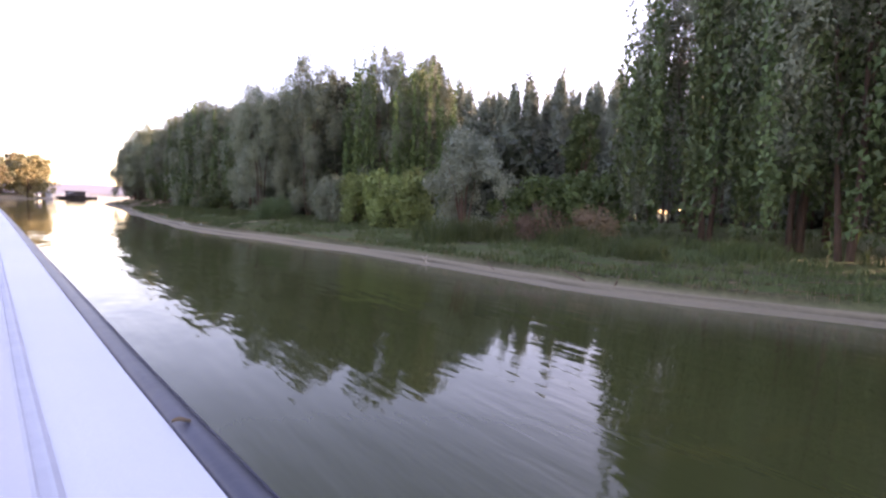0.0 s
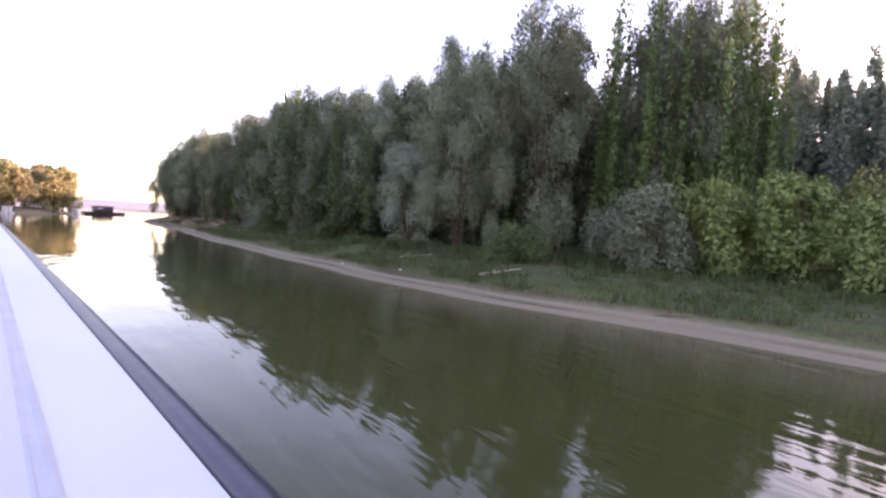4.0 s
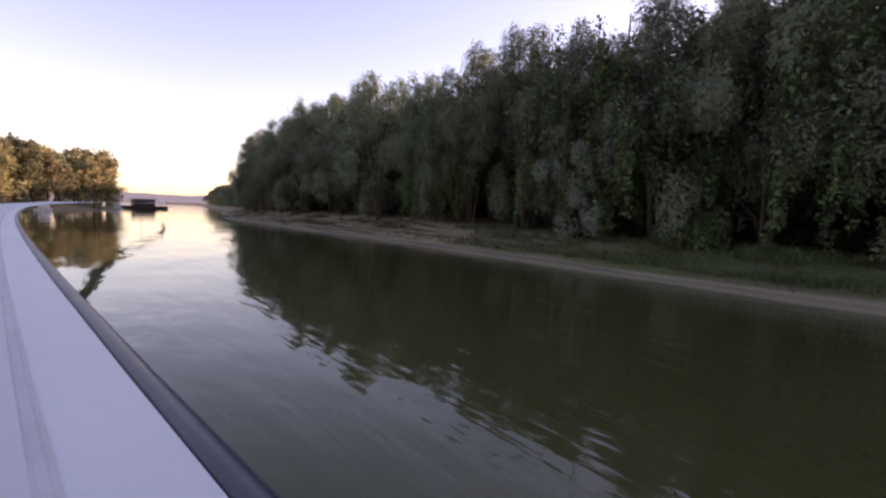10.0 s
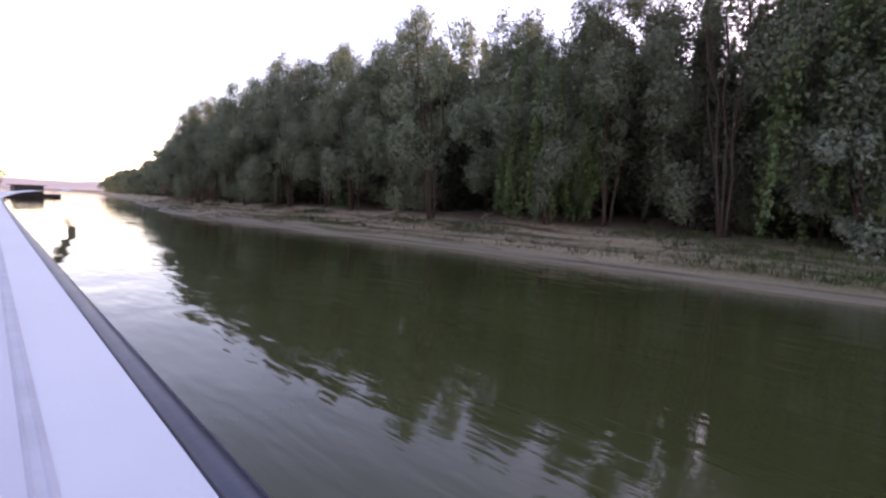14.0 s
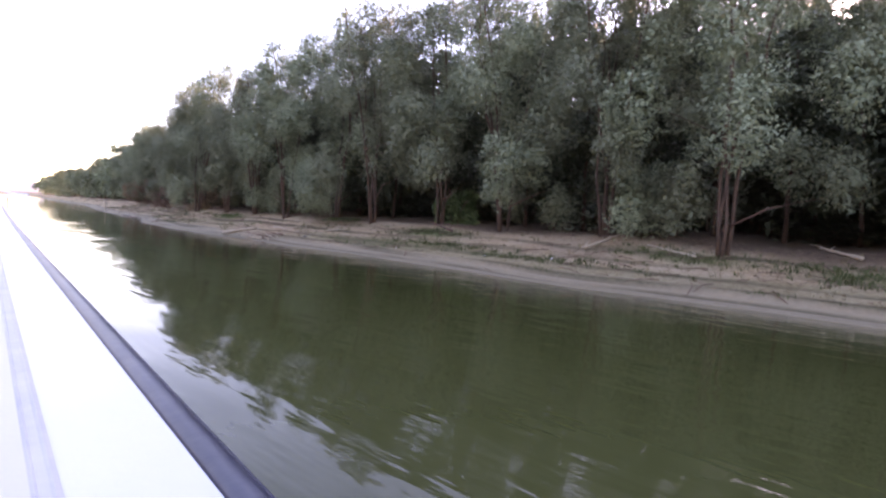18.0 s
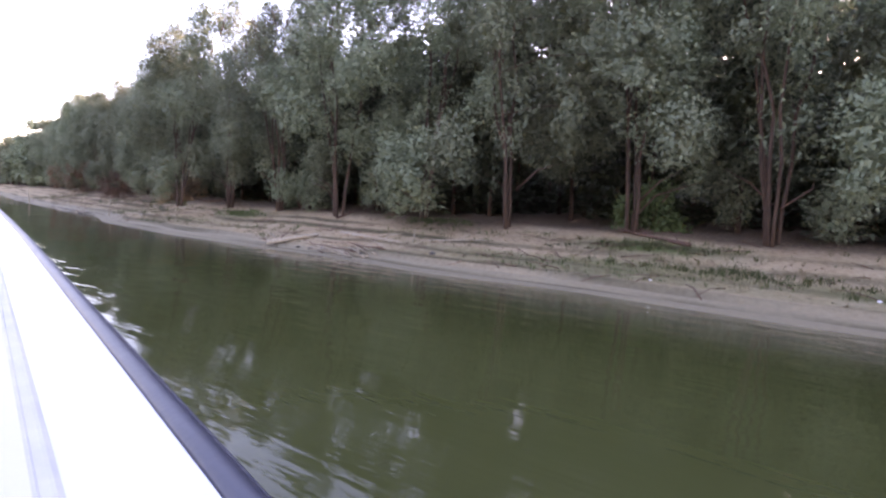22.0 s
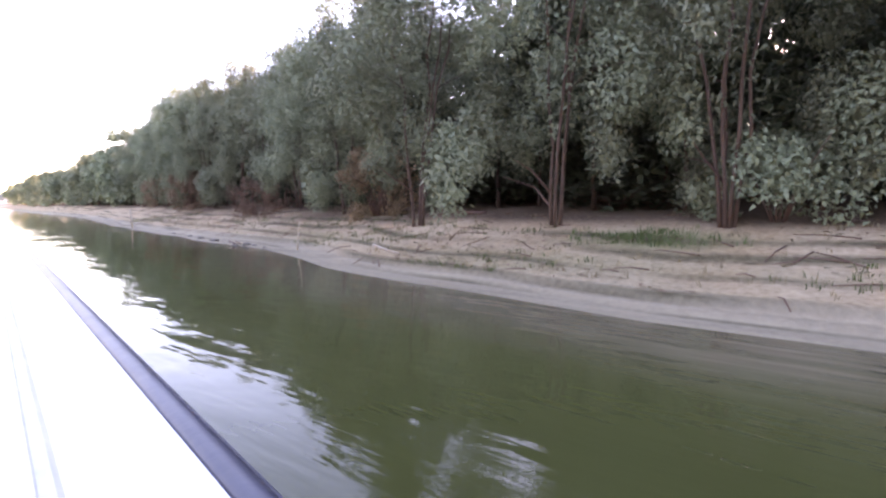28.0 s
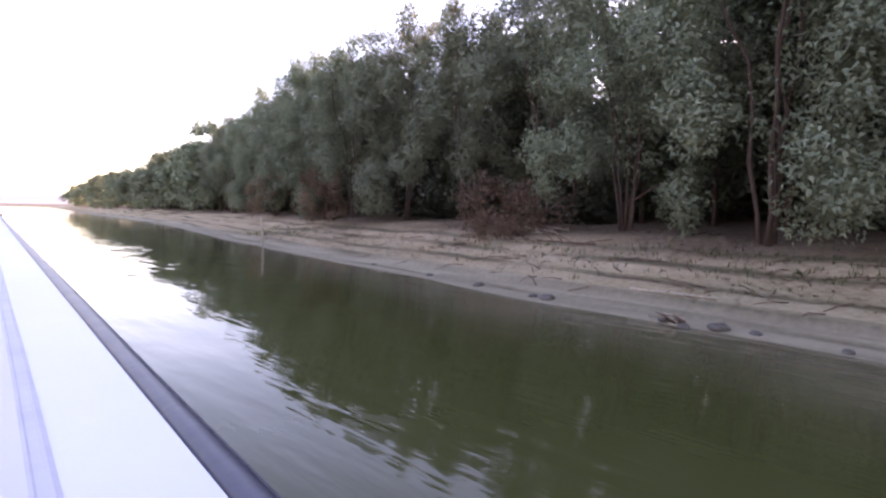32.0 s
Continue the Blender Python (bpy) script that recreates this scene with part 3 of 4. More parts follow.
def make_tree(seed, height, low, radius, leaf, kind, n=64, per=110, blade=(0.21, 0.085), trunks=2, girth=0.17, belly=0.42, vines=0, size=(0.6, 1.1), label="", spread=1.4, droop=0.5, name="willow_tree", bare=0, fine=0, heart=26, spire=False, vine_leaf=None):
    rng = np.random.default_rng(seed)
    tree = new(name)
    shapes, joints = stems(rng, height, trunks, spread, girth)
    if fine > 8:  # boughs hang in upright masses, with dark gaps between
        tc, tr, c, r, ways = plumes(rng, n, height, low, radius, fine)
    else:
        c, r = crown_clumps(rng, n, height, low, radius, belly, size)
    if spire:
        c = [(p[0] * (1.1 - p[2] / height) ** 0.6, p[1] * (1.1 - p[2] / height) ** 0.6, p[2]) for p in c]
        r = [(q[0] * (1.0 - 0.6 * p[2] / height), q[1] * (1.0 - 0.6 * p[2] / height), q[2] * 1.3) for p, q in zip(c, r)]
    limbs(joints, c, rng, 0.12 if spire else (0.4 if fine > 8 else 0.3))
    feet = [part("trunk", sh.mesh("trunk", BARK), tree) for sh in shapes]
    for i in range(bare):
        a, z = rng.uniform(0, 6.28), rng.uniform(0.8, low + 1.5)
        q = rng.uniform(0.8, 1.8)
        s = Vector((0.1 * math.cos(a), 0.1 * math.sin(a), z * 0.6))
        twig = Shape()
        twig.tube([s, s + Vector((q * 0.5 * math.cos(a), q * 0.5 * math.sin(a), 0.5)), s + Vector((q * math.cos(a + 0.3), q * math.sin(a + 0.3), 0.8))], [0.03, 0.018, 0.007], 4)
        part("dead_branch", twig.mesh("dead_branch", TWIG), feet[i % len(feet)], "bare dead branch")
    if fine > 8:
        counts = [per] * len(tc) + [heart] * len(c)
        part("crown", leaves_mesh("crown", leaf, tc + c, tr + r, counts, *blade, rng, droop, 0.45, (per * len(tc), 1.6), ways), tree)
    elif fine:
        inner = [(p[0] * 0.9, p[1] * 0.9, p[2]) for p in c], [(q[0] * 0.58, q[1] * 0.58, q[2] * 0.58) for q in r]
        c, r = billows(rng, c, r, fine, (0.38, 0.62))
        counts = [per] * len(c) + [heart] * len(inner[0])
        part("crown", leaves_mesh("crown", leaf, c + inner[0], r + inner[1], counts, *blade, rng, droop, 0.5, (per * len(c), 1.9)), tree)
    else:
        part("crown", leaves_mesh("crown", leaf, c, r, [per] * len(c), *blade, rng, droop, 0.5), tree)
    if vines:
        for i in range(vines):
            vc, vr = [], []
            a, q = rng.uniform(0, 6.28), radius * rng.uniform(0.55, 1.02)
            top, end = rng.uniform(0.35, 0.85) * height, rng.uniform(0.2, 2.2)
            wob = rng.uniform(-0.3, 0.3, 2)
            z = top
            while z > end:
                k = (top - z) / max(top - end, 0.1)
                vc.append((q * math.cos(a) + wob[0] * k, q * math.sin(a) + wob[1] * k, z))
                s = rng.uniform(0.14, 0.3)
                vr.append((s, s, 0.34))
                z -= 0.42
            part("vine", leaves_mesh("vine", vine_leaf or LEAF_VINE, vc, vr, [22] * len(vc), 0.15, 0.1, rng, 0.7, 0.3), tree, "hanging green creeper")
    tagged(tree, label, "tree", kind)
    return tree


STOCK = {}
W_LABEL = "tall grey-green willow with several trunks on the river bank"
D_LABEL = "tall willow hung with green creepers on the grassy bank"
P_LABEL = "slender dark green poplar in the wood"
for i, (lo, rad, tr, n_) in enumerate(((0.35, 2.8, 4, 18), (0.2, 3.0, 5, 19), (0.5, 2.6, 4, 16), (0.1, 2.9, 5, 19), (0.4, 3.0, 4, 17))):
    STOCK["willow%d" % i] = make_tree(11 + i, 10, lo, rad, LEAF_WILLOW, "riverside willows", n_, 46, (0.108, 0.046), tr, 0.036, 0.4, 0, (0.8, 1.25), W_LABEL, bare=2, fine=32, heart=200)
for i, (lo, rad, v_) in enumerate(((0.8, 2.6, 30), (0.6, 2.8, 38), (0.9, 2.4, 24))):
    STOCK["draped%d" % i] = make_tree(31 + i, 10, lo, rad, LEAF_DRAPED, "creeper-hung willows", 18, 46, (0.108, 0.046), 3, 0.08, 0.4, v_, (0.8, 1.25), D_LABEL, fine=32, heart=200)
STOCK["draped3"] = make_tree(36, 10, 0.6, 2.6, LEAF_DRAPED, "creeper-hung willows", 17, 46, (0.108, 0.046), 3, 0.07, 0.4, 64, (0.8, 1.2), "willow smothered in bright green hanging creepers", fine=30, heart=200, vine_leaf=LEAF_CREEPER)
for i, (lo, rad) in enumerate(((0.9, 2.7), (1.2, 2.5), (0.7, 3.0), (1.2, 2.8))):
    STOCK["back%d" % i] = make_tree(51 + i, 10, lo, rad, LEAF_SHADED, "trees of the wood behind", 34, 42 if i < 2 else 14, (0.24, 0.12) if i < 2 else (0.44, 0.22), 1, 0.09, 0.45, 0, (0.85, 1.4), "dense willow behind the bank, leaves toned dark for shade", fine=5, heart=26)
for i, (lo, rad) in enumerate(((1.0, 2.8), (0.8, 3.1))):
    STOCK["grove%d" % i] = make_tree(61 + i, 10, lo, rad, LEAF_WILLOW, "willows along the far reach", 32, 20, (0.42, 0.21), 1, 0.1, 0.42, 0, (0.85, 1.4), "grey-green willow far along the bank", fine=6, heart=36)
for i in range(3):
    STOCK["poplar%d" % i] = make_tree(71 + i, 10, 0.8, 1.15, LEAF_POPLAR, "poplars of the wood", 52, 36, (0.3, 0.14), 1, 0.08, 0.3, 0, (0.5, 0.9), P_LABEL, spread=0.3, droop=-0.3, name="poplar_tree", spire=True)
GOLD_LABEL = "far-bank poplar, evening sun put into its leaf colour"
OLIVE_LABEL = "olive-green willow on the far bank"
for i, (lo, rad, leaf, label) in enumerate(((0.3, 2.8, LEAF_GOLD, GOLD_LABEL), (0.5, 2.3, LEAF_GOLD, GOLD_LABEL), (0.2, 3.1, LEAF_GOLD, GOLD_LABEL), (0.4, 2.1, LEAF_GOLD, GOLD_LABEL), (0.2, 2.7, LEAF_OLIVE, OLIVE_LABEL))):
    STOCK["gold%d" % i] = make_tree(81 + i, 10, lo, rad, leaf, "sunlit trees of the far bank", 34, 13, (0.4, 0.21), 1, 0.14, 0.38, 0, (0.8, 1.3), label, name="poplar_tree" if leaf is LEAF_GOLD else "willow_tree", fine=5, heart=22)
USED = set()


def plant(kind, x, y, height, turn, wide=1.0, sink=0.1):
    """Stands one tree of a kind on the ground at x, y, that many metres tall."""
    s = height / 10.0
    m = Matrix.Translation((x, y, ground_z(x, y) - sink)) @ Matrix.Rotation(turn, 4, "Z") @ Matrix.Diagonal((s * wide, s * wide, s, 1))
    if kind not in USED:
        USED.add(kind)
        STOCK[kind].matrix_basis = m
        return STOCK[kind]
    return copy_thing(STOCK[kind], m @ Matrix.Diagonal((*(1 / v for v in STOCK[kind].scale), 1)))


TOP_Y = [-20, 0, 6, 18, 24, 30, 36, 42, 48, 58, 66, 76, 84, 93, 104, 114, 122, 130, 141, 148, 155, 165, 184, 200, 260]
TOP_Z = [10.5, 10.5, 9.5, 8.8, 8.8, 8.6, 9.0, 9.7, 10.3, 9.9, 9.5, 10.5, 10.6, 10.0, 9.6, 10.1, 10.5, 10.4, 9.9, 9.5, 9.1, 8.4, 7.7, 7.6, 7.4]
rng = np.random.default_rng(5)


def top_z(y):
    return float(np.interp(y, TOP_Y, TOP_Z))


# the front row along the bank
y = 33.0
k = 0
while y < 200:
    u = 5.6 + 2.2 * (1 - ease(33, 40, y)) - 1.1 * ease(56, 66, y) - 0.7 * ease(82, 90, y) + 2.0 * ease(102, 112, y) + rng.uniform(-0.7, 0.7)
    x = shore(y) + u
    h = (top_z(y) - ground_z(x, y)) * (rng.uniform(0.99, 1.12) - 0.05 * ease(80, 90, y) - 0.08 * ease(145, 155, y))
    if 61.2 < y < 64.8:
        x, h = shore(y) + 8.5, h * 0.98
    if y < 54:
        kind = "draped%d" % (k % 3) if k % 4 else "willow%d" % (k % 5)
    elif y < 150:
        kind = "willow%d" % ((k * 3) % 5)
    else:
        kind = "grove%d" % (k % 2)
    plant(kind, x, y, h, rng.uniform(0, 6.28), rng.uniform(1.0, 1.2) * (10 / h) ** 0.5)
    y += rng.uniform(3.0, 4.1) if y < 128 else rng.uniform(3.0, 4.2)
    k += 1
# the rows behind
for off, step, gain in ((8.8, 2.3, 0.98), (12.5, 3.0, 1.02), (17.5, 3.8, 1.1)):
    y = 34.5 - off * 0.1
    while y < 195:
        x = shore(y) + off + rng.uniform(-1.2, 1.2)
        plant("back%d" % (rng.integers(2) + (2 if off > 10 else 0)) if rng.random() < (0.9 if off < 10 else 0.75) else "poplar%d" % rng.integers(3), x, y, (top_z(y) - 0.8) * gain * rng.uniform(0.8, 0.92), rng.uniform(0, 6.28), rng.uniform(1.1, 1.3))
        y += step * rng.uniform(0.8, 1.25)
# taller willows a few metres in
for y, u, h, kind in ((33.5, 12.5, 10.6, "willow1"), (37.0, 14.5, 11.8, "draped0"), (40.5, 12.8, 11.6, "willow4"), (44.5, 13.8, 12.2, "draped2"), (48.5, 12.4, 11.4, "willow0"), (52.5, 13.4, 11.6, "draped1"), (56.5, 11.8, 10.2, "willow2")):
    plant(kind, shore(y) + u, y, h, rng.uniform(0, 6.28), 0.9)
# tall poplars standing above the willows
tall_rng = np.random.default_rng(23)
for i in range(58):
    y = 38 + i * 0.86 + tall_rng.uniform(-0.4, 0.4)
    plant("poplar%d" % tall_rng.integers(3), shore(y) + tall_rng.uniform(15, 22), y, tall_rng.uniform(9.4, 11.0) + 1.4 * ease(60, 66, y), tall_rng.uniform(0, 6.28), tall_rng.uniform(0.8, 1.05))
# the creeper-hung tree leaning out over the bank
plant("draped3", 9.2, 63.0, 7.8, 1.0, 0.9)
# far along the bank
for y in np.arange(196, 300, 5.0):
    plant("grove%d" % rng.integers(2), shore(y) + 5 + rng.uniform(-1, 1), float(y), (top_z(y) - 1.0) * rng.uniform(0.85, 1.05), rng.uniform(0, 6.28), 1.4)
# the creeper-hung trees at the start
for x, y, h, kind in ((19.8, 9.6, 13.0, "draped2"), (17.0, 7.6, 12.5, "draped1"), (16.2, 4.8, 12.0, "draped0"), (14.4, 3.2, 11.5, "draped1"), (15.4, 1.0, 12.0, "draped2"), (13.6, -1.2, 11.5, "draped0"), (19.6, 5.0, 12.5, "back1"), (18.5, 1.6, 12, "back0"), (21.5, 7.4, 12, "back0"), (17.5, -3.0, 12, "back1")):
    plant(kind, x, y, h, rng.uniform(0, 6.28), 0.9)
# trees added upriver, out of view, to keep the sun off the water
for off, step in ((6.0, 4.2), (12.0, 5.0)):
    y = -7.0
    while y > -75:
        plant("back%d" % rng.integers(4), shore(y) + off + rng.uniform(-1, 1), y, 11.0 * rng.uniform(0.9, 1.1), rng.uniform(0, 6.28), 1.15)
        y -= step * rng.uniform(0.85, 1.2)
# edge of the clearing
for x, y, h, kind in ((14.4, 24.2, 10.5, "draped3"), (16.6, 23.4, 10.2, "draped3"), (11.0, 26.8, 9.8, "willow3"), (9.0, 28.6, 8.3, "willow1"), (13.4, 28.0, 8.2, "back0"), (15.8, 27.0, 6.6, "back1"), (18.6, 26.0, 9.2, "back0"), (13.6, 32.0, 9.2, "draped1"), (17.5, 31.0, 9.8, "back1"), (21.0, 29.0, 9.8, "back2")):
    plant(kind, x, y, h, rng.uniform(0, 6.28), 0.82)
# poplar wood across the clearing
for i in range(150):
    plant("poplar%d" % rng.integers(3), 35 + rng.uniform(-2.5, 9), -1 + i * 0.34 + rng.uniform(-0.6, 0.6), rng.uniform(10.5, 12.6) + 0.027 * (i - 75), rng.uniform(0, 6.28), rng.uniform(0.8, 1.05))
for i in range(14):
    plant("back%d" % rng.integers(4), 46 + rng.uniform(-3, 3), -4 + i * 3.4, rng.uniform(9, 11), rng.uniform(0, 6.28), 1.1)
# depth of the wood: leaf mass added to close gaps and block sun
def wood_screen():
    r = np.random.default_rng(17)
    c, q = [], []
    for i in range(3400):
        y = r.uniform(-60, 230)
        x = shore(y) + r.uniform(23, 38) if y > 26 else max(shore(y) + 29, 47) + r.uniform(0, 10)
        c.append((x, y, ground_z(x, y) + (top_z(y) - 2.2 if y > 26 else 13.0) * r.random() ** 1.2 if i % (4 if y > 26 else 2) else ground_z(x, y) + 2.5 * r.random()))
        g = r.uniform(1.2, 2.0)
        q.append((g, g, g))
    tagged(new("far_wood", leaves_mesh("far_wood", LEAF_SHADED, c, q, [40] * len(c), 1.1, 0.7, r, 0.3, 0.2)), "leaf mass added behind the trees to darken and close the wood", "wood", kind="stuff")


wood_screen()
# the far bank
for i in range(48):
    y = -10 + i * 3.4 + rng.uniform(-1, 1)
    plant("gold%d" % rng.integers(5), far_shore(y) - 4 - rng.uniform(0, 3), y, (rng.uniform(11.0, 14.5) + (2.2 if i % 9 == 4 else 0)) * (1 - 0.38 * ease(90, 120, y)), rng.uniform(0, 6.28), 1.2)
for i in range(20):
    y = 20 + i * 6.6 + rng.uniform(-1, 1)
    plant("gold%d" % rng.integers(5), far_shore(y) - 11 - rng.uniform(0, 3), y, rng.uniform(13.5, 17.0) * (1 - 0.38 * ease(90, 120, y)), rng.uniform(0, 6.28), 1.1)
far_rng = np.random.default_rng(77)
for i in range(34):
    y = 72 + i * 2.4 + far_rng.uniform(-0.8, 0.8)
    plant("gold%d" % far_rng.integers(5), far_shore(y) - 2.6 - far_rng.uniform(0, 6), y, far_rng.uniform(10.0, 14.0) * (1 - 0.35 * ease(90, 120, y)), far_rng.uniform(0, 6.28), 1.3)


# ---- bushes ----


def make_bush(x, y, height, radius, leaf, seed, label, n=26, per=90, blade=(0.13, 0.05), name="bush", size=(0.3, 0.55), low=0.15, twigs=9, droop=0.2):
    r = np.random.default_rng(seed)
    bush = tagged(new(name), label, "bush", "bushes on the bank")
    sh = Shape()
    for i in range(twigs):
        a, q = r.uniform(0, 6.28), r.uniform(0.3, 0.85) * radius
        sh.tube([(0.06 * math.cos(a), 0.06 * math.sin(a), -0.15), (q * 0.45 * math.cos(a), q * 0.45 * math.sin(a), height * 0.4), (q * math.cos(a + 0.2), q * math.sin(a + 0.2), height * r.uniform(0.65, 0.92))], [0.028 * height / 3, 0.018 * height / 3, 0.006], 5)
    part("stem", sh.mesh("stem", TWIG), bush)
    c, rad = crown_clumps(r, n, height, low, radius, 0.42, size, (0, 0), 0.3)
    part("foliage", leaves_mesh("foliage", leaf, c, rad, [int(per * (2.9 if name == "bush" else 3.0))] * n, blade[0] * (0.78 if name == "bush" else 0.9), blade[1] * (1.05 if name == "bush" else 1.1), r, droop, 0.3), bush)
    bush.location = (x, y, ground_z(x, y))
    return bush


GREY_BUSH = "rounded grey-green willow bush on the grassy bank"
for i, (x, y, h, r, leaf, label, n, per, blade) in enumerate((
    (10.8, 12.8, 3.6, 1.35, LEAF_GREY, GREY_BUSH, 60, 130, (0.12, 0.045)),
    (14.3, 12.4, 2.2, 2.0, LEAF_CREEPER, "green creeper heaped over a fallen bush", 34, 110, (0.17, 0.13)),
    (17.5, 12.6, 2.4, 2.0, LEAF_CREEPER, "green creeper heaped over low shrubs", 28, 100, (0.17, 0.13)),
    (21.4, 16.2, 6.0, 0.8, LEAF_CREEPER, "dead stump wrapped in green creeper", 36, 100, (0.18, 0.13)),
    (12.2, 10.8, 1.1, 1.3, LEAF_BROWN, "low withered brown shrub", 14, 60, (0.1, 0.05)),
    (13.0, 9.2, 1.1, 1.4, LEAF_BROWN, "low withered brown shrub", 14, 60, (0.1, 0.05)),
    (11.0, 20.9, 2.3, 1.0, LEAF_LIME, "bright yellow-green shrub on the bank", 30, 100, (0.16, 0.08)),
    (11.6, 19.4, 2.5, 0.95, LEAF_LIME, "bright yellow-green shrub on the bank", 32, 100, (0.16, 0.08)),
    (11.1, 17.9, 1.8, 0.85, LEAF_LIME, "bright yellow-green shrub on the bank", 22, 90, (0.14, 0.07)),
    (11.4, 16.7, 2.2, 0.65, LEAF_LIME, "bright yellow-green shrub on the bank", 28, 100, (0.16, 0.08)),
    (10.2, 21.9, 2.2, 1.1, LEAF_DRAPED, GREY_BUSH, 34, 110, (0.14, 0.05)),
    (22.7, 16.5, 2.3, 1.8, LEAF_SHADED, "dark green shrub in the clearing", 28, 90, (0.16, 0.08)),
    (23.6, 21.0, 2.6, 2.0, LEAF_SHADED, "dark green shrub in the clearing", 28, 90, (0.16, 0.08)),
    (9.8, 33.0, 4.4, 1.6, LEAF_GREY, GREY_BUSH, 50, 130, (0.125, 0.048)),
    (13.6, 34.0, 4.4, 2.0, LEAF_DRAPED, "broad grey-green willow bush under the trees", 60, 130, (0.15, 0.055)),
    (8.6, 25.2, 1.2, 1.0, LEAF_VINE, "low green shrub at the edge of the wood", 34, 150, (0.08, 0.035)),
    (13.2, 18.8, 2.6, 1.5, LEAF_LIME, "bright yellow-green shrub on the bank", 22, 90, (0.14, 0.07)),
    (8.72, 37.5, 1.6, 1.2, LEAF_VINE, "low green shrub at the edge of the wood", 22, 90, (0.15, 0.08)),
    (11.6, 23.8, 2.3, 1.5, LEAF_DRAPED, "dark green bush at the edge of the clearing", 40, 110, (0.12, 0.05)),
    (14.6, 25.2, 3.0, 1.8, LEAF_SHADED, "dark green shrub in the clearing", 34, 100, (0.16, 0.08)),
    (17.4, 23.0, 2.6, 1.9, LEAF_SHADED, "dark green shrub in the clearing", 30, 90, (0.16, 0.08)),
    (20.6, 20.4, 2.6, 2.0, LEAF_SHADED, "dark green shrub in the clearing", 30, 90, (0.16, 0.08)),
    (9.05, 43.0, 2.0, 1.2, LEAF_WILLOW, GREY_BUSH, 24, 90, (0.14, 0.06)),
    (9.37, 53.6, 3.9, 1.7, LEAF_GREY, "broad grey-green willow bush under the trees", 54, 130, (0.15, 0.055)),
    (8.9, 49.0, 1.5, 1.1, LEAF_VINE, "low green shrub at the edge of the wood", 20, 90, (0.15, 0.08)),
    (12.57, 113.2, 1.9, 1.5, LEAF_BROWN, "withered red-brown shrub on the bank", 26, 70, (0.11, 0.05)),
    (15.32, 125.5, 2.7, 1.7, LEAF_BROWN, "withered red-brown shrub on the bank", 26, 80, (0.13, 0.06)),
    (17.28, 133.5, 3.0, 2.0, LEAF_BROWN, "withered red-brown shrub on the bank", 26, 80, (0.14, 0.06)),
    (11.34, 103.8, 2.6, 1.3, LEAF_BROWN, "tall withered shrub among the willows", 30, 80, (0.13, 0.06)),
    (9.84, 92.0, 1.7, 1.3, LEAF_WILLOW, GREY_BUSH, 22, 100, (0.15, 0.06)),
    (10.5, 79.0, 1.4, 1.1, LEAF_VINE, "low green shrub at the edge of the wood", 18, 90, (0.15, 0.08)),
)):
    make_bush(x, y, h, r, leaf, 200 + i, label, n, per, blade)

# undergrowth added to block glow between the trunks, shade put into its colour
UNDER = [make_bush(0, 0, 3.6, 2.0, LEAF_SHADED, 300 + i, "undergrowth added inside the wood, toned dark for shade", 26, 13, (0.42, 0.21), "undergrowth", (0.6, 1.0)) for i in range(2)]
used_under = 0
for off in (9.5, 13.0, 17.5):
    y = 31.0 + off * 0.1
    while y < 190:
        x = shore(y) + off + rng.uniform(-0.8, 0.8)
        m = pose(x, y, ground_z(x, y) - 0.1, 0, 0, rng.uniform(0, 360)) @ Matrix.Diagonal((1, 1, rng.uniform(0.6, 1.0) * (1 if off > 10 else 0.7), 1))
        if used_under < 2:
            UNDER[used_under].matrix_basis = m
            used_under += 1
        else:
            copy_thing(UNDER[rng.integers(2)], m)
        y += rng.uniform(2.6, 3.8) if off > 10 else rng.uniform(4, 9)


def blades(name, mat, spots, heights, rng, per, spread, width, label):
    """Grass blades in tufts, bent at mid height."""
    v, f = [], []
    for (x, y, z), h in zip(spots, heights):
        for i in range(per):
            a, q = rng.uniform(0, 6.28), rng.uniform(0, spread)
            bx, by = x + q * math.cos(a), y + q * math.sin(a)
            hh = h * rng.uniform(0.6, 1.2)
            lx, ly = rng.normal(0, 0.4 * hh), rng.normal(0, 0.4 * hh)
            w = width * rng.uniform(0.7, 1.3)
            ca, sa = math.cos(a * 3) * w, math.sin(a * 3) * w
            b = len(v)
            v += [(bx - ca, by - sa, z - 0.02), (bx + ca, by + sa, z - 0.02), (bx + lx * 0.35 + ca * 0.7, by + ly * 0.35 + sa * 0.7, z + hh * 0.6), (bx + lx * 0.35 - ca * 0.7, by + ly * 0.35 - sa * 0.7, z + hh * 0.6), (bx + lx, by + ly, z + hh)]
            f += [(b, b + 1, b + 2, b + 3), (b + 3, b + 2, b + 4)]
    return sheet(name, v, f, mat)


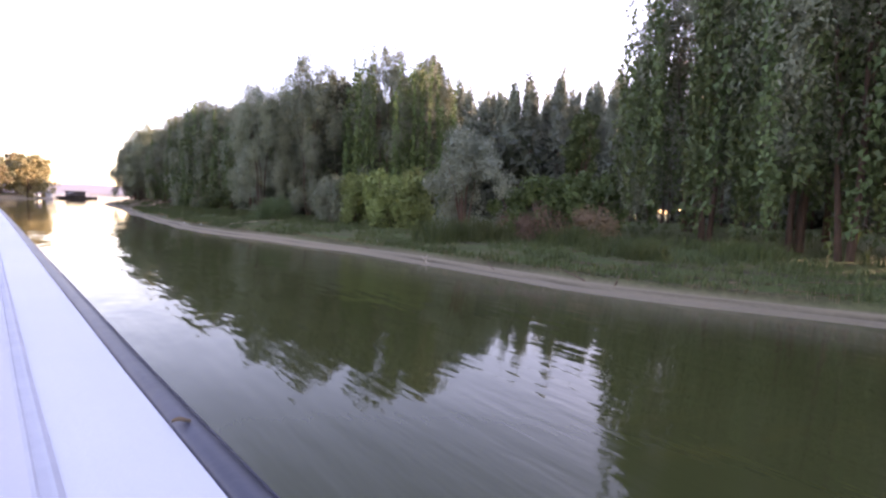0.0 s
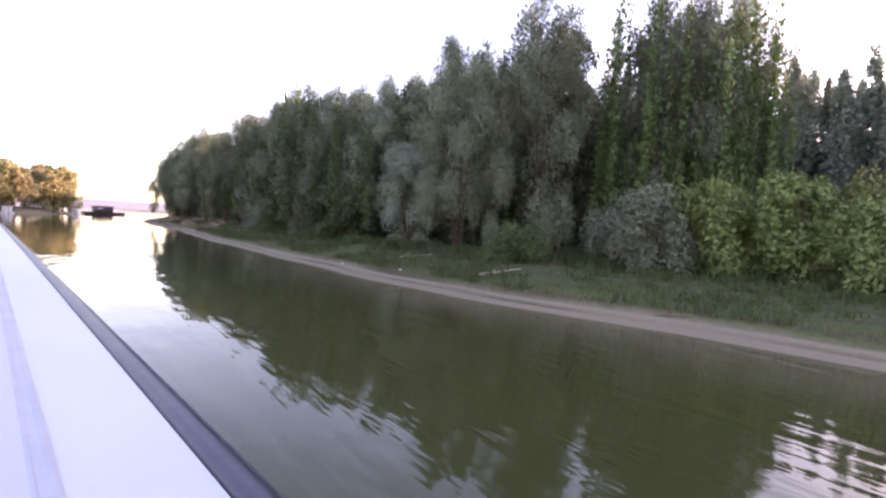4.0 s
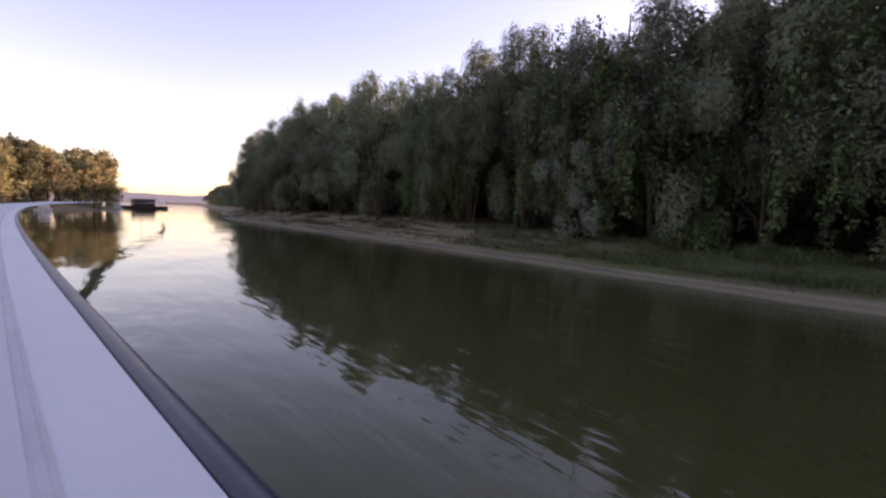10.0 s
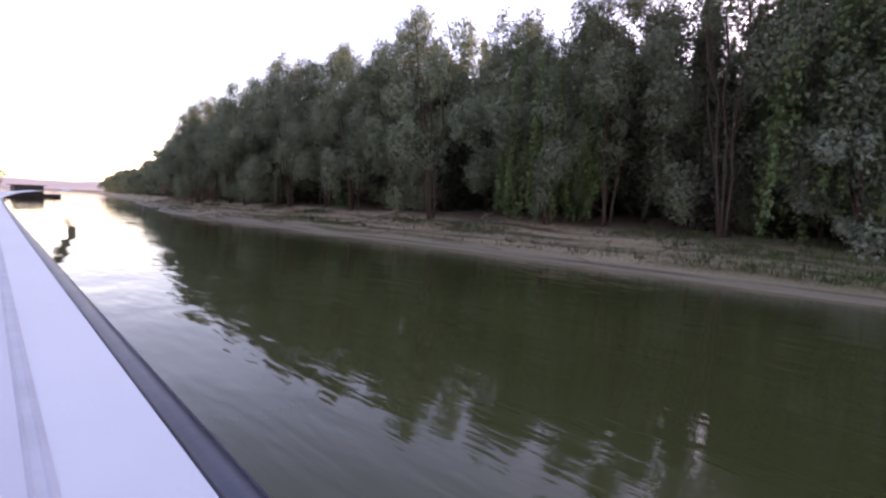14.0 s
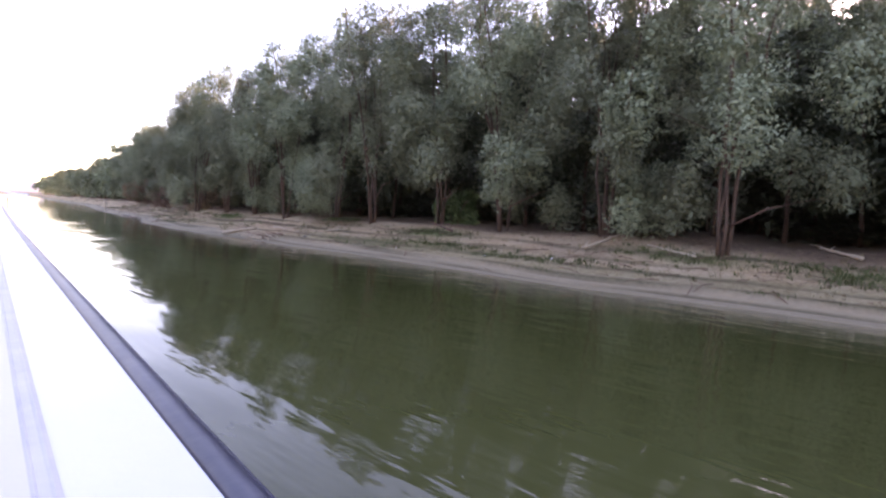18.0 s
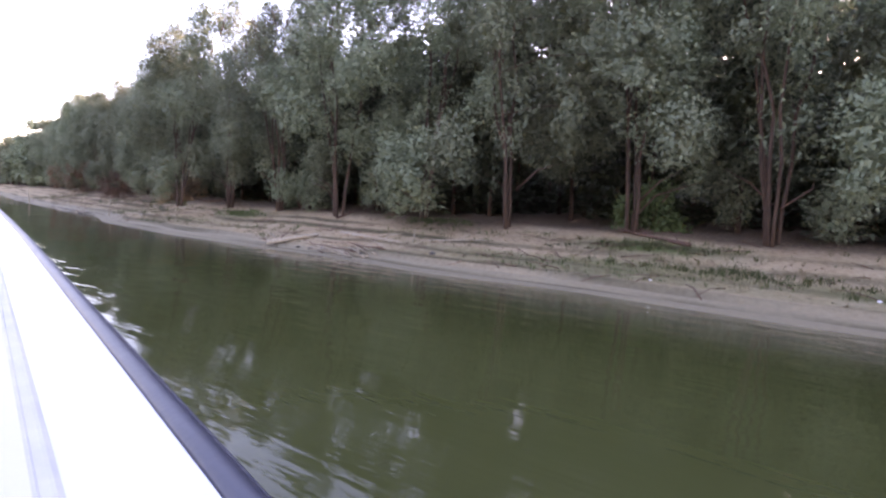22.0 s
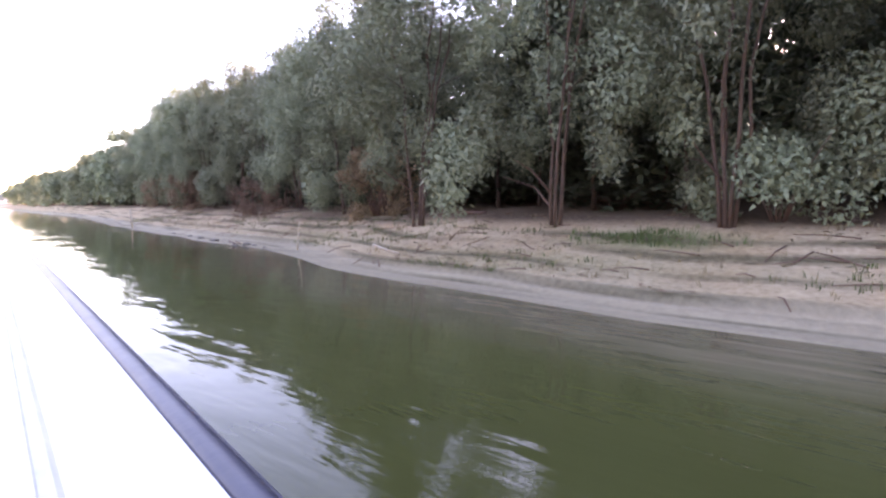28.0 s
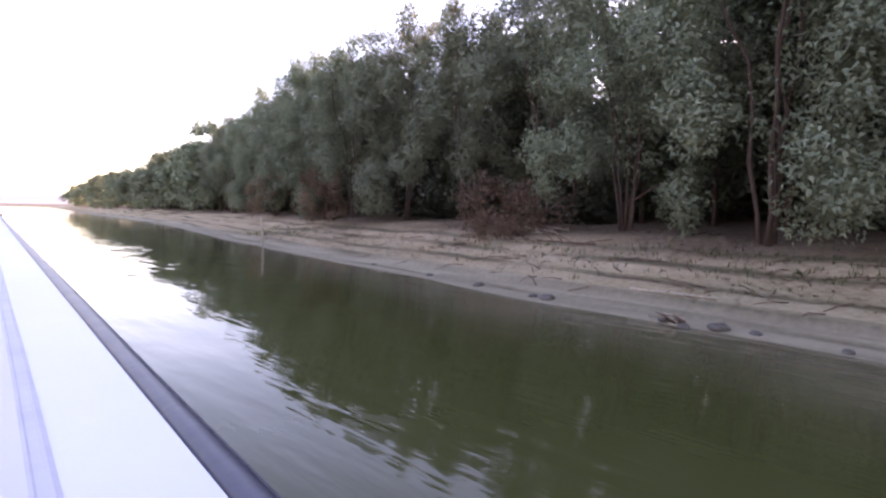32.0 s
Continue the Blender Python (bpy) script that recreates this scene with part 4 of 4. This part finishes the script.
def scatter_grass():
    r = np.random.default_rng(77)
    spots, heights = [], []
    while len(spots) < 6500:
        y = r.uniform(-4, 60)
        u = 0.95 + 5.0 * r.random() ** 1.5
        if y < 24 and r.random() < 0.35:
            u = r.uniform(2, 16)
        x = shore(y) + u
        if noise.noise(Vector((x * 0.5, y * 0.4, 9))) < -0.25 or (y > 46 and r.random() < (y - 46) / 16):
            continue
        spots.append((x, y, ground_z(x, y)))
        heights.append(0.10 + 0.10 * r.random() + 0.18 * ease(2.5, 6, u) * r.random())
    tagged(new("grass", blades("grass", GRASS, spots, heights, r, 6, 0.16, 0.011, "")), "green grass growing along the river bank", "grass", kind="stuff")
    spots, heights = [], []
    while len(spots) < 1000:
        y = r.uniform(52, 128)
        u = r.choice((1.0, 1.8, 2.7, 3.6)) + r.normal(0, 0.25)
        x = shore(y) + max(u, 0.9)
        if noise.noise(Vector((x * 0.5, y * 0.22, 4))) < 0.08:
            continue
        spots.append((x, y, ground_z(x, y)))
        heights.append(0.05 + 0.08 * r.random())
    tagged(new("grass", blades("grass", GRASS, spots, heights, r, 6, 0.14, 0.007, "")), "sparse short grass in strips on the dry bank", "grass", kind="stuff")
    spots, heights = [], []
    while len(spots) < 1500:
        y = r.uniform(-3, 128)
        x = shore(y) + r.uniform(0.85, 1.15) + (r.uniform(0, 3.5) if y > 60 else 0)
        spots.append((x, y, ground_z(x, y)))
        heights.append(0.05 + 0.1 * r.random())
    tagged(new("dry_grass", blades("dry_grass", DRY_GRASS, spots, heights, r, 5, 0.12, 0.006, "")), "dry straw-coloured grass along the mud edge", "grass", kind="stuff")


scatter_grass()


def weed_patch(x, y, wide, deep, seed):
    """A low green patch of weeds and young grass on the bare bank."""
    r = np.random.default_rng(seed)
    spots, heights = [], []
    for i in range(95):
        px, py = x + r.normal(0, deep * 0.5), y + r.normal(0, wide * 0.5)
        spots.append((px, py, ground_z(px, py)))
        heights.append(r.uniform(0.05, 0.16))
    tagged(new("weeds", blades("weeds", GRASS, spots, heights, r, 9, 0.16, 0.008, "")), "low green weeds on the bare litter of the bank", "weeds", kind="stuff")


for i, (x, y, wide, deep) in enumerate(((8.16, 66.6, 1.8, 0.7), (7.62, 65.0, 2.4, 0.5), (7.99, 69.6, 1.6, 0.8), (8.34, 78.5, 2.0, 0.6), (8.5, 94.0, 1.2, 0.4), (9.6, 85.4, 1.6, 0.6), (6.47, 72.5, 2.6, 0.3), (7.01, 76.5, 2.6, 0.3), (8.92, 59.0, 2.0, 0.8), (7.76, 56.0, 2.5, 0.6))):
    weed_patch(x, y, wide, deep, 700 + i)


def grass_clump(x, y, height, radius, seed):
    r = np.random.default_rng(seed)
    spots = []
    for i in range(26):
        a, q = r.uniform(0, 6.28), radius * r.random() ** 0.6
        px, py = q * math.cos(a), q * math.sin(a) * 1.4
        spots.append((px, py, ground_z(x + px, y + py) - ground_z(x, y)))
    ob = tagged(new("grass_clump", blades("grass_clump", GRASS, spots, [height * 0.8] * 26, r, 30, 0.24, 0.011, "")), "tall clump of rank green grass on the bank", "grass", "clumps of tall grass")
    ob.location = (x, y, ground_z(x, y))


for i, (x, y, h, q) in enumerate(((9.81, 12.9, 0.85, 0.8), (10.41, 11.6, 0.75, 0.7), (10.9, 14.0, 0.6, 0.8), (10.76, 6.6, 0.5, 0.7), (11.6, 16.5, 0.5, 0.8), (11.4, 19.0, 0.45, 0.9), (10.88, 21.4, 0.4, 0.8), (9.95, 23.6, 0.4, 0.8), (11.8, 9.0, 0.6, 0.8), (9.06, 27.6, 0.4, 0.7), (8.54, 31.2, 0.45, 0.7), (8.22, 35.2, 0.5, 0.7), (8.24, 40.4, 0.45, 0.7), (8.06, 46.0, 0.4, 0.6), (12.57, 4.6, 0.5, 0.7), (13.4, 16.2, 0.7, 1.0))):
    grass_clump(x, y, h, q, 400 + i)

# ---- driftwood, poles, stones, rubbish ----


def log(x, y, length, girth, heading, mat, label, lift=0.0, name="log", twigs=0, seed=1, tilt=0.0):
    r = np.random.default_rng(seed)
    sh = Shape()
    pts, rad = [], []
    for k in range(8):
        q = k / 7 - 0.5
        pts.append((q * length, 0.12 * length * r.uniform(-0.3, 0.3) * (0.5 - abs(q)), 0.03 * length * r.uniform(-0.4, 0.4) * (0.5 - abs(q))))
        rad.append(girth * (1 - 0.5 * (q + 0.5)) * r.uniform(0.9, 1.1))
    sh.tube(pts, rad, 8)
    thing = tagged(new(name), label, "driftwood")
    part("stem", sh.mesh("stem", mat), thing)
    for i in range(twigs):
        q = r.uniform(0.1, 0.85)
        s = Vector(pts[int(q * 7)])
        a = r.uniform(-1.0, 1.0)
        e = s + Vector((0.25 * length * r.uniform(0.5, 1), 0.2 * length * a, 0.12 * length * r.uniform(0.1, 0.8)))
        tw = Shape()
        tw.tube([s, s.lerp(e, 0.5) + Vector((0, 0, 0.03)), e], [girth * 0.45, girth * 0.3, girth * 0.12], 5)
        part("twig", tw.mesh("twig", mat), thing)
    h = radians(heading)
    zs = [ground_z(x + d * length * math.cos(h), y + d * length * math.sin(h)) for d in (-0.45, 0, 0.45)]
    slope = math.atan2(zs[2] - zs[0], 0.9 * length)
    thing.matrix_basis = Matrix.Translation((x, y, max(zs[1], (zs[0] + zs[2]) / 2) + girth * 0.55 + lift)) @ Matrix.Rotation(h, 4, "Z") @ Matrix.Rotation(-slope - radians(tilt), 4, "Y")
    return thing


log(6.97, 85.9, 2.9, 0.06, -102, DRIFTWOOD, "bleached forked driftwood branch on the mud", twigs=5, seed=3)
log(5.9, 87.9, 1.5, 0.085, -35, DRIFTWOOD, "bleached driftwood log lying at the waterline", seed=4)
log(7.41, 83.2, 1.6, 0.035, -80, DRIFTWOOD, "thin bleached branch on the sand", twigs=2, seed=5)
log(7.28, 99.5, 1.6, 0.04, -115, DRIFTWOOD, "thin bleached branch on the mud", twigs=1, seed=6)
log(8.77, 72.0, 1.8, 0.06, -15, DRIFTWOOD, "crooked bleached branch on the litter", twigs=3, seed=7)
log(8.45, 70.0, 1.5, 0.04, 70, DRIFTWOOD, "crooked bleached branch on the litter", twigs=2, seed=8)
log(9.76, 66.5, 1.7, 0.05, 30, DRIFTWOOD, "crooked bleached branch on the litter", twigs=3, seed=9)
log(8.91, 107.4, 1.3, 0.03, -92, DRIFTWOOD, "thin bleached branch on the mud", twigs=2, seed=10)
log(6.66, 23.8, 1.2, 0.04, -8, DRIFTWOOD, "pale fallen branch in the grass", twigs=1, seed=11)
log(7.16, 28.3, 1.1, 0.04, -20, DRIFTWOOD, "pale fallen branch in the grass", twigs=1, seed=12)
log(7.4, 10.2, 1.1, 0.025, 70, DRIFTWOOD, "forked bare branch at the water's edge", twigs=4, seed=13, tilt=8)
log(9.15, 78.6, 2.2, 0.05, 60, TWIG, "fallen dead branch under the willows", twigs=4, seed=14)
log(10.76, 100.0, 2.0, 0.04, 100, TWIG, "fallen dead branch under the willows", twigs=4, seed=15)
log(9.5, 89.2, 1.8, 0.04, 20, TWIG, "fallen dead branch under the willows", twigs=3, seed=16)
log(11.89, 111.0, 2.3, 0.03, 75, TWIG, "fallen dead branch beside the brown shrub", twigs=6, seed=17)


def brush_heap(x, y, wide, number, seed, label):
    """A tangle of washed-up roots and twigs."""
    r = np.random.default_rng(seed)
    heap = tagged(new("brush_heap"), label, "driftwood")
    for i in range(number):
        a, q = r.normal(1.57, 0.9), r.uniform(0.25, 0.7) * wide
        px, py = r.normal(0, 0.16 * wide), r.normal(0, 0.34 * wide)
        z = ground_z(x + px, y + py) + 0.02
        rise = r.uniform(0.0, 0.16)
        tw = Shape()
        tw.tube([(px, py, z), (px + 0.5 * q * math.cos(a) + r.normal(0, 0.04), py + 0.5 * q * math.sin(a), z + 0.6 * rise + 0.02), (px + q * math.cos(a), py + q * math.sin(a), z + rise)], [0.02, 0.015, 0.006], 5)
        part("twig", tw.mesh("twig", DRIFTWOOD if i % 3 else TWIG), heap)
    heap.location = (x, y, 0)
    return heap


brush_heap(5.6, 85.3, 1.3, 34, 31, "tangle of bleached roots and twigs washed up on the mud")
brush_heap(5.7, 88.3, 0.9, 14, 32, "small tangle of dead twigs on the mud")
brush_heap(7.9, 106.9, 0.6, 7, 33, "small tangle of dead twigs and stones on the mud")
brush_heap(13.2, 112.2, 2.0, 22, 34, "heap of pale dead branches in front of the brown shrub")


def stake(x, y, height, lean, turn, label, girth=1.0):
    sh = Shape()
    sh.tube([(0, 0, -0.3), (0.01, 0, height * 0.5), (0, 0.01, height)], [0.022 * girth, 0.02 * girth, 0.015 * girth], 7)
    ob = tagged(new("stake", sh.mesh("stake", DRIFTWOOD)), label, "stake")
    ob.matrix_basis = Matrix.Translation((x, y, ground_z(x, y))) @ Matrix.Rotation(radians(turn), 4, "Z") @ Matrix.Rotation(radians(lean), 4, "Y")


stake(7.67, 103.4, 0.85, -12, 90, "pale leaning stake in the mud")
stake(10.75, 123.2, 1.1, -3, 0, "pale upright stake in the mud", 2.2)
stake(6.85, 84.2, 0.42, -8, 60, "short pale stake in the mud")


def stone(x, y, size, seed, mat=STONE, name="stone", label="dark wet stone at the waterline", group="stones at the waterline", flat=0.55):
    bm = bmesh.new()
    bmesh.ops.create_icosphere(bm, subdivisions=2, radius=size)
    for v in bm.verts:
        k = 1 + 0.35 * noise.noise(v.co / size * 1.3 + Vector((seed * 3.1, 0, 0)))
        v.co = Vector((v.co.x * k * 1.2, v.co.y * k, v.co.z * k * flat))
    me = bpy.data.meshes.new(name)
    bm.to_mesh(me)
    bm.free()
    me.materials.append(mat)
    ob = tagged(new(name, smooth(me)), label, name.replace("_", " "), group)
    ob.location = (x, y, max(ground_z(x, y), -0.02) + size * 0.15)


for i, (x, y, q) in enumerate(((7.95, 106.5, 0.13), (7.78, 106.9, 0.1), (7.97, 107.2, 0.08), (8.29, 109.2, 0.13), (8.32, 109.5, 0.08), (8.6, 110.9, 0.11), (7.97, 106.1, 0.07), (5.6, 86.8, 0.09), (5.64, 86.4, 0.1), (5.67, 85.9, 0.07), (5.57, 87.3, 0.06), (6, 83.0, 0.08), (5.68, 85.0, 0.06), (9, 112.6, 0.08), (9.4, 115.0, 0.07), (7.75, 105.2, 0.06))):
    stone(x, y, q, i)
for i, (x, y, q) in enumerate(((6.41, 74.6, 0.035), (6.77, 72.6, 0.03), (5.34, 26.3, 0.035), (5.9, 25.4, 0.03), (6.08, 78.0, 0.03), (8.1, 14.0, 0.03), (5.21, 29.6, 0.03), (5.19, 33.5, 0.03))):
    stone(x, y, q, 40 + i, LITTER_WHITE, "plastic_scrap", "small scrap of white plastic on the mud", "scraps on the mud", 0.7)


# ---- litter under the trees ----


def scatter_litter():
    r = np.random.default_rng(91)
    for mat, number, size, label in ((LEAF_BROWN, 5200, 0.075, "scattered red-brown fallen leaves on the bank"), (DRY_GRASS, 4200, 0.07, "scattered straw-coloured fallen leaves on the bank")):
        v, f = [], []
        while len(f) < number:
            y = r.uniform(50, 128) if r.random() < 0.85 else r.uniform(0, 50)
            u = 0.9 + 4.6 * r.random()
            x = shore(y) + u
            if noise.noise(Vector((x * 0.8, y * 0.3, 11 + size * 100))) < -0.1:
                continue
            a, q, g = r.uniform(0, 6.28), size * r.uniform(0.6, 1.4), ground_z(x, y)
            b = len(v)
            for k, far in ((0, 1.0), (2.4, 0.6), (3.9, 0.6)):
                px, py = x + q * far * math.cos(a + k), y + q * far * math.sin(a + k)
                v.append((px, py, g + 0.012 + r.uniform(0, 0.035)))
            f.append((b, b + 1, b + 2))
        tagged(new("fallen_leaves", sheet("fallen_leaves", v, f, mat)), label, "leaf litter", kind="stuff")
    sh = Shape()
    for i in range(420):
        y = r.uniform(52, 128) if i % 5 else r.uniform(2, 52)
        x = shore(y) + (r.choice((0.95, 1.75, 2.7, 3.5)) + r.normal(0, 0.12) if i % 3 else r.uniform(1, 6))
        a, q = r.normal(1.57, 0.7), r.uniform(0.12, 0.45)
        g = ground_z(x, y) + 0.015
        c, d = (x - q * math.cos(a), y - q * math.sin(a)), (x + q * math.cos(a), y + q * math.sin(a))
        sh.tube([(*c, ground_z(*c) + 0.015), (x + r.normal(0, 0.03), y, g + 0.02), (*d, ground_z(*d) + 0.02)], [0.012, 0.011, 0.006], 4)
    tagged(new("twigs", sh.mesh("twigs", TWIG)), "dry broken twigs strewn along the wrack lines", "twigs", kind="stuff")


scatter_litter()

# ---- far boats ----


def far_boat(x, y, length, heading, mat, cabin, name, label):
    thing = tagged(new(name), label, "boat", "moored boats")
    bm = bmesh.new()
    k, w = length / 2, length * 0.14
    rings = []
    for q, g in ((-1, 0.85), (-0.5, 1), (0.3, 1), (0.75, 0.6), (1, 0.06)):
        rings.append([bm.verts.new((q * k, s * w * g * b, z)) for s, b, z in ((-1, 1.0, length * 0.07), (-1, 0.7, -0.2), (1, 0.7, -0.2), (1, 1.0, length * 0.07))])
    for a, b in zip(rings, rings[1:]):
        for i in range(4):
            bm.faces.new((a[i], a[(i + 1) % 4], b[(i + 1) % 4], b[i]))
    bm.faces.new(rings[0])
    bm.faces.new(rings[-1][::-1])
    me = bpy.data.meshes.new("hull")
    bm.to_mesh(me)
    bm.free()
    me.materials.append(mat)
    part("hull", me, thing)
    if cabin:
        bm = bmesh.new()
        bmesh.ops.create_cube(bm, size=1.0, matrix=Matrix.Translation((-0.1 * k, 0, length * 0.07 + cabin / 2)) @ Matrix.Diagonal((k * 0.9, w * 1.4, cabin, 1)))
        bmesh.ops.bevel(bm, geom=bm.edges[:], offset=cabin * 0.12, segments=1, affect="EDGES")
        me = bpy.data.meshes.new("cabin")
        bm.to_mesh(me)
        bm.free()
        me.materials.append(mat)
        part("cabin", me, thing)
        bm = bmesh.new()
        bmesh.ops.create_cube(bm, size=1.0, matrix=Matrix.Translation((-0.1 * k, 0, length * 0.07 + cabin + 0.06)) @ Matrix.Diagonal((k * 1.05, w * 1.7, 0.1, 1)))
        me = bpy.data.meshes.new("roof")
        bm.to_mesh(me)
        bm.free()
        me.materials.append(mat)
        part("roof", me, thing)
    thing.matrix_basis = pose(x, y, 0, 0, 0, heading)


far_boat(3.5, 160.0, 9.0, 20, BARGE, 1.3, "barge", "dark rusty barge with a cabin moored far off")
for x, y, q, hd in ((-4.6, 146.0, 4.5, 80), (-13.2, 119.0, 4.0, 75), (-18.0, 108.0, 4.2, 65), (-25.5, 92.0, 4.0, 60)):
    far_boat(x + 2.6, y, q, hd, PALE_STEEL, 0.8, "small_boat", "small white boat moored at the far bank")
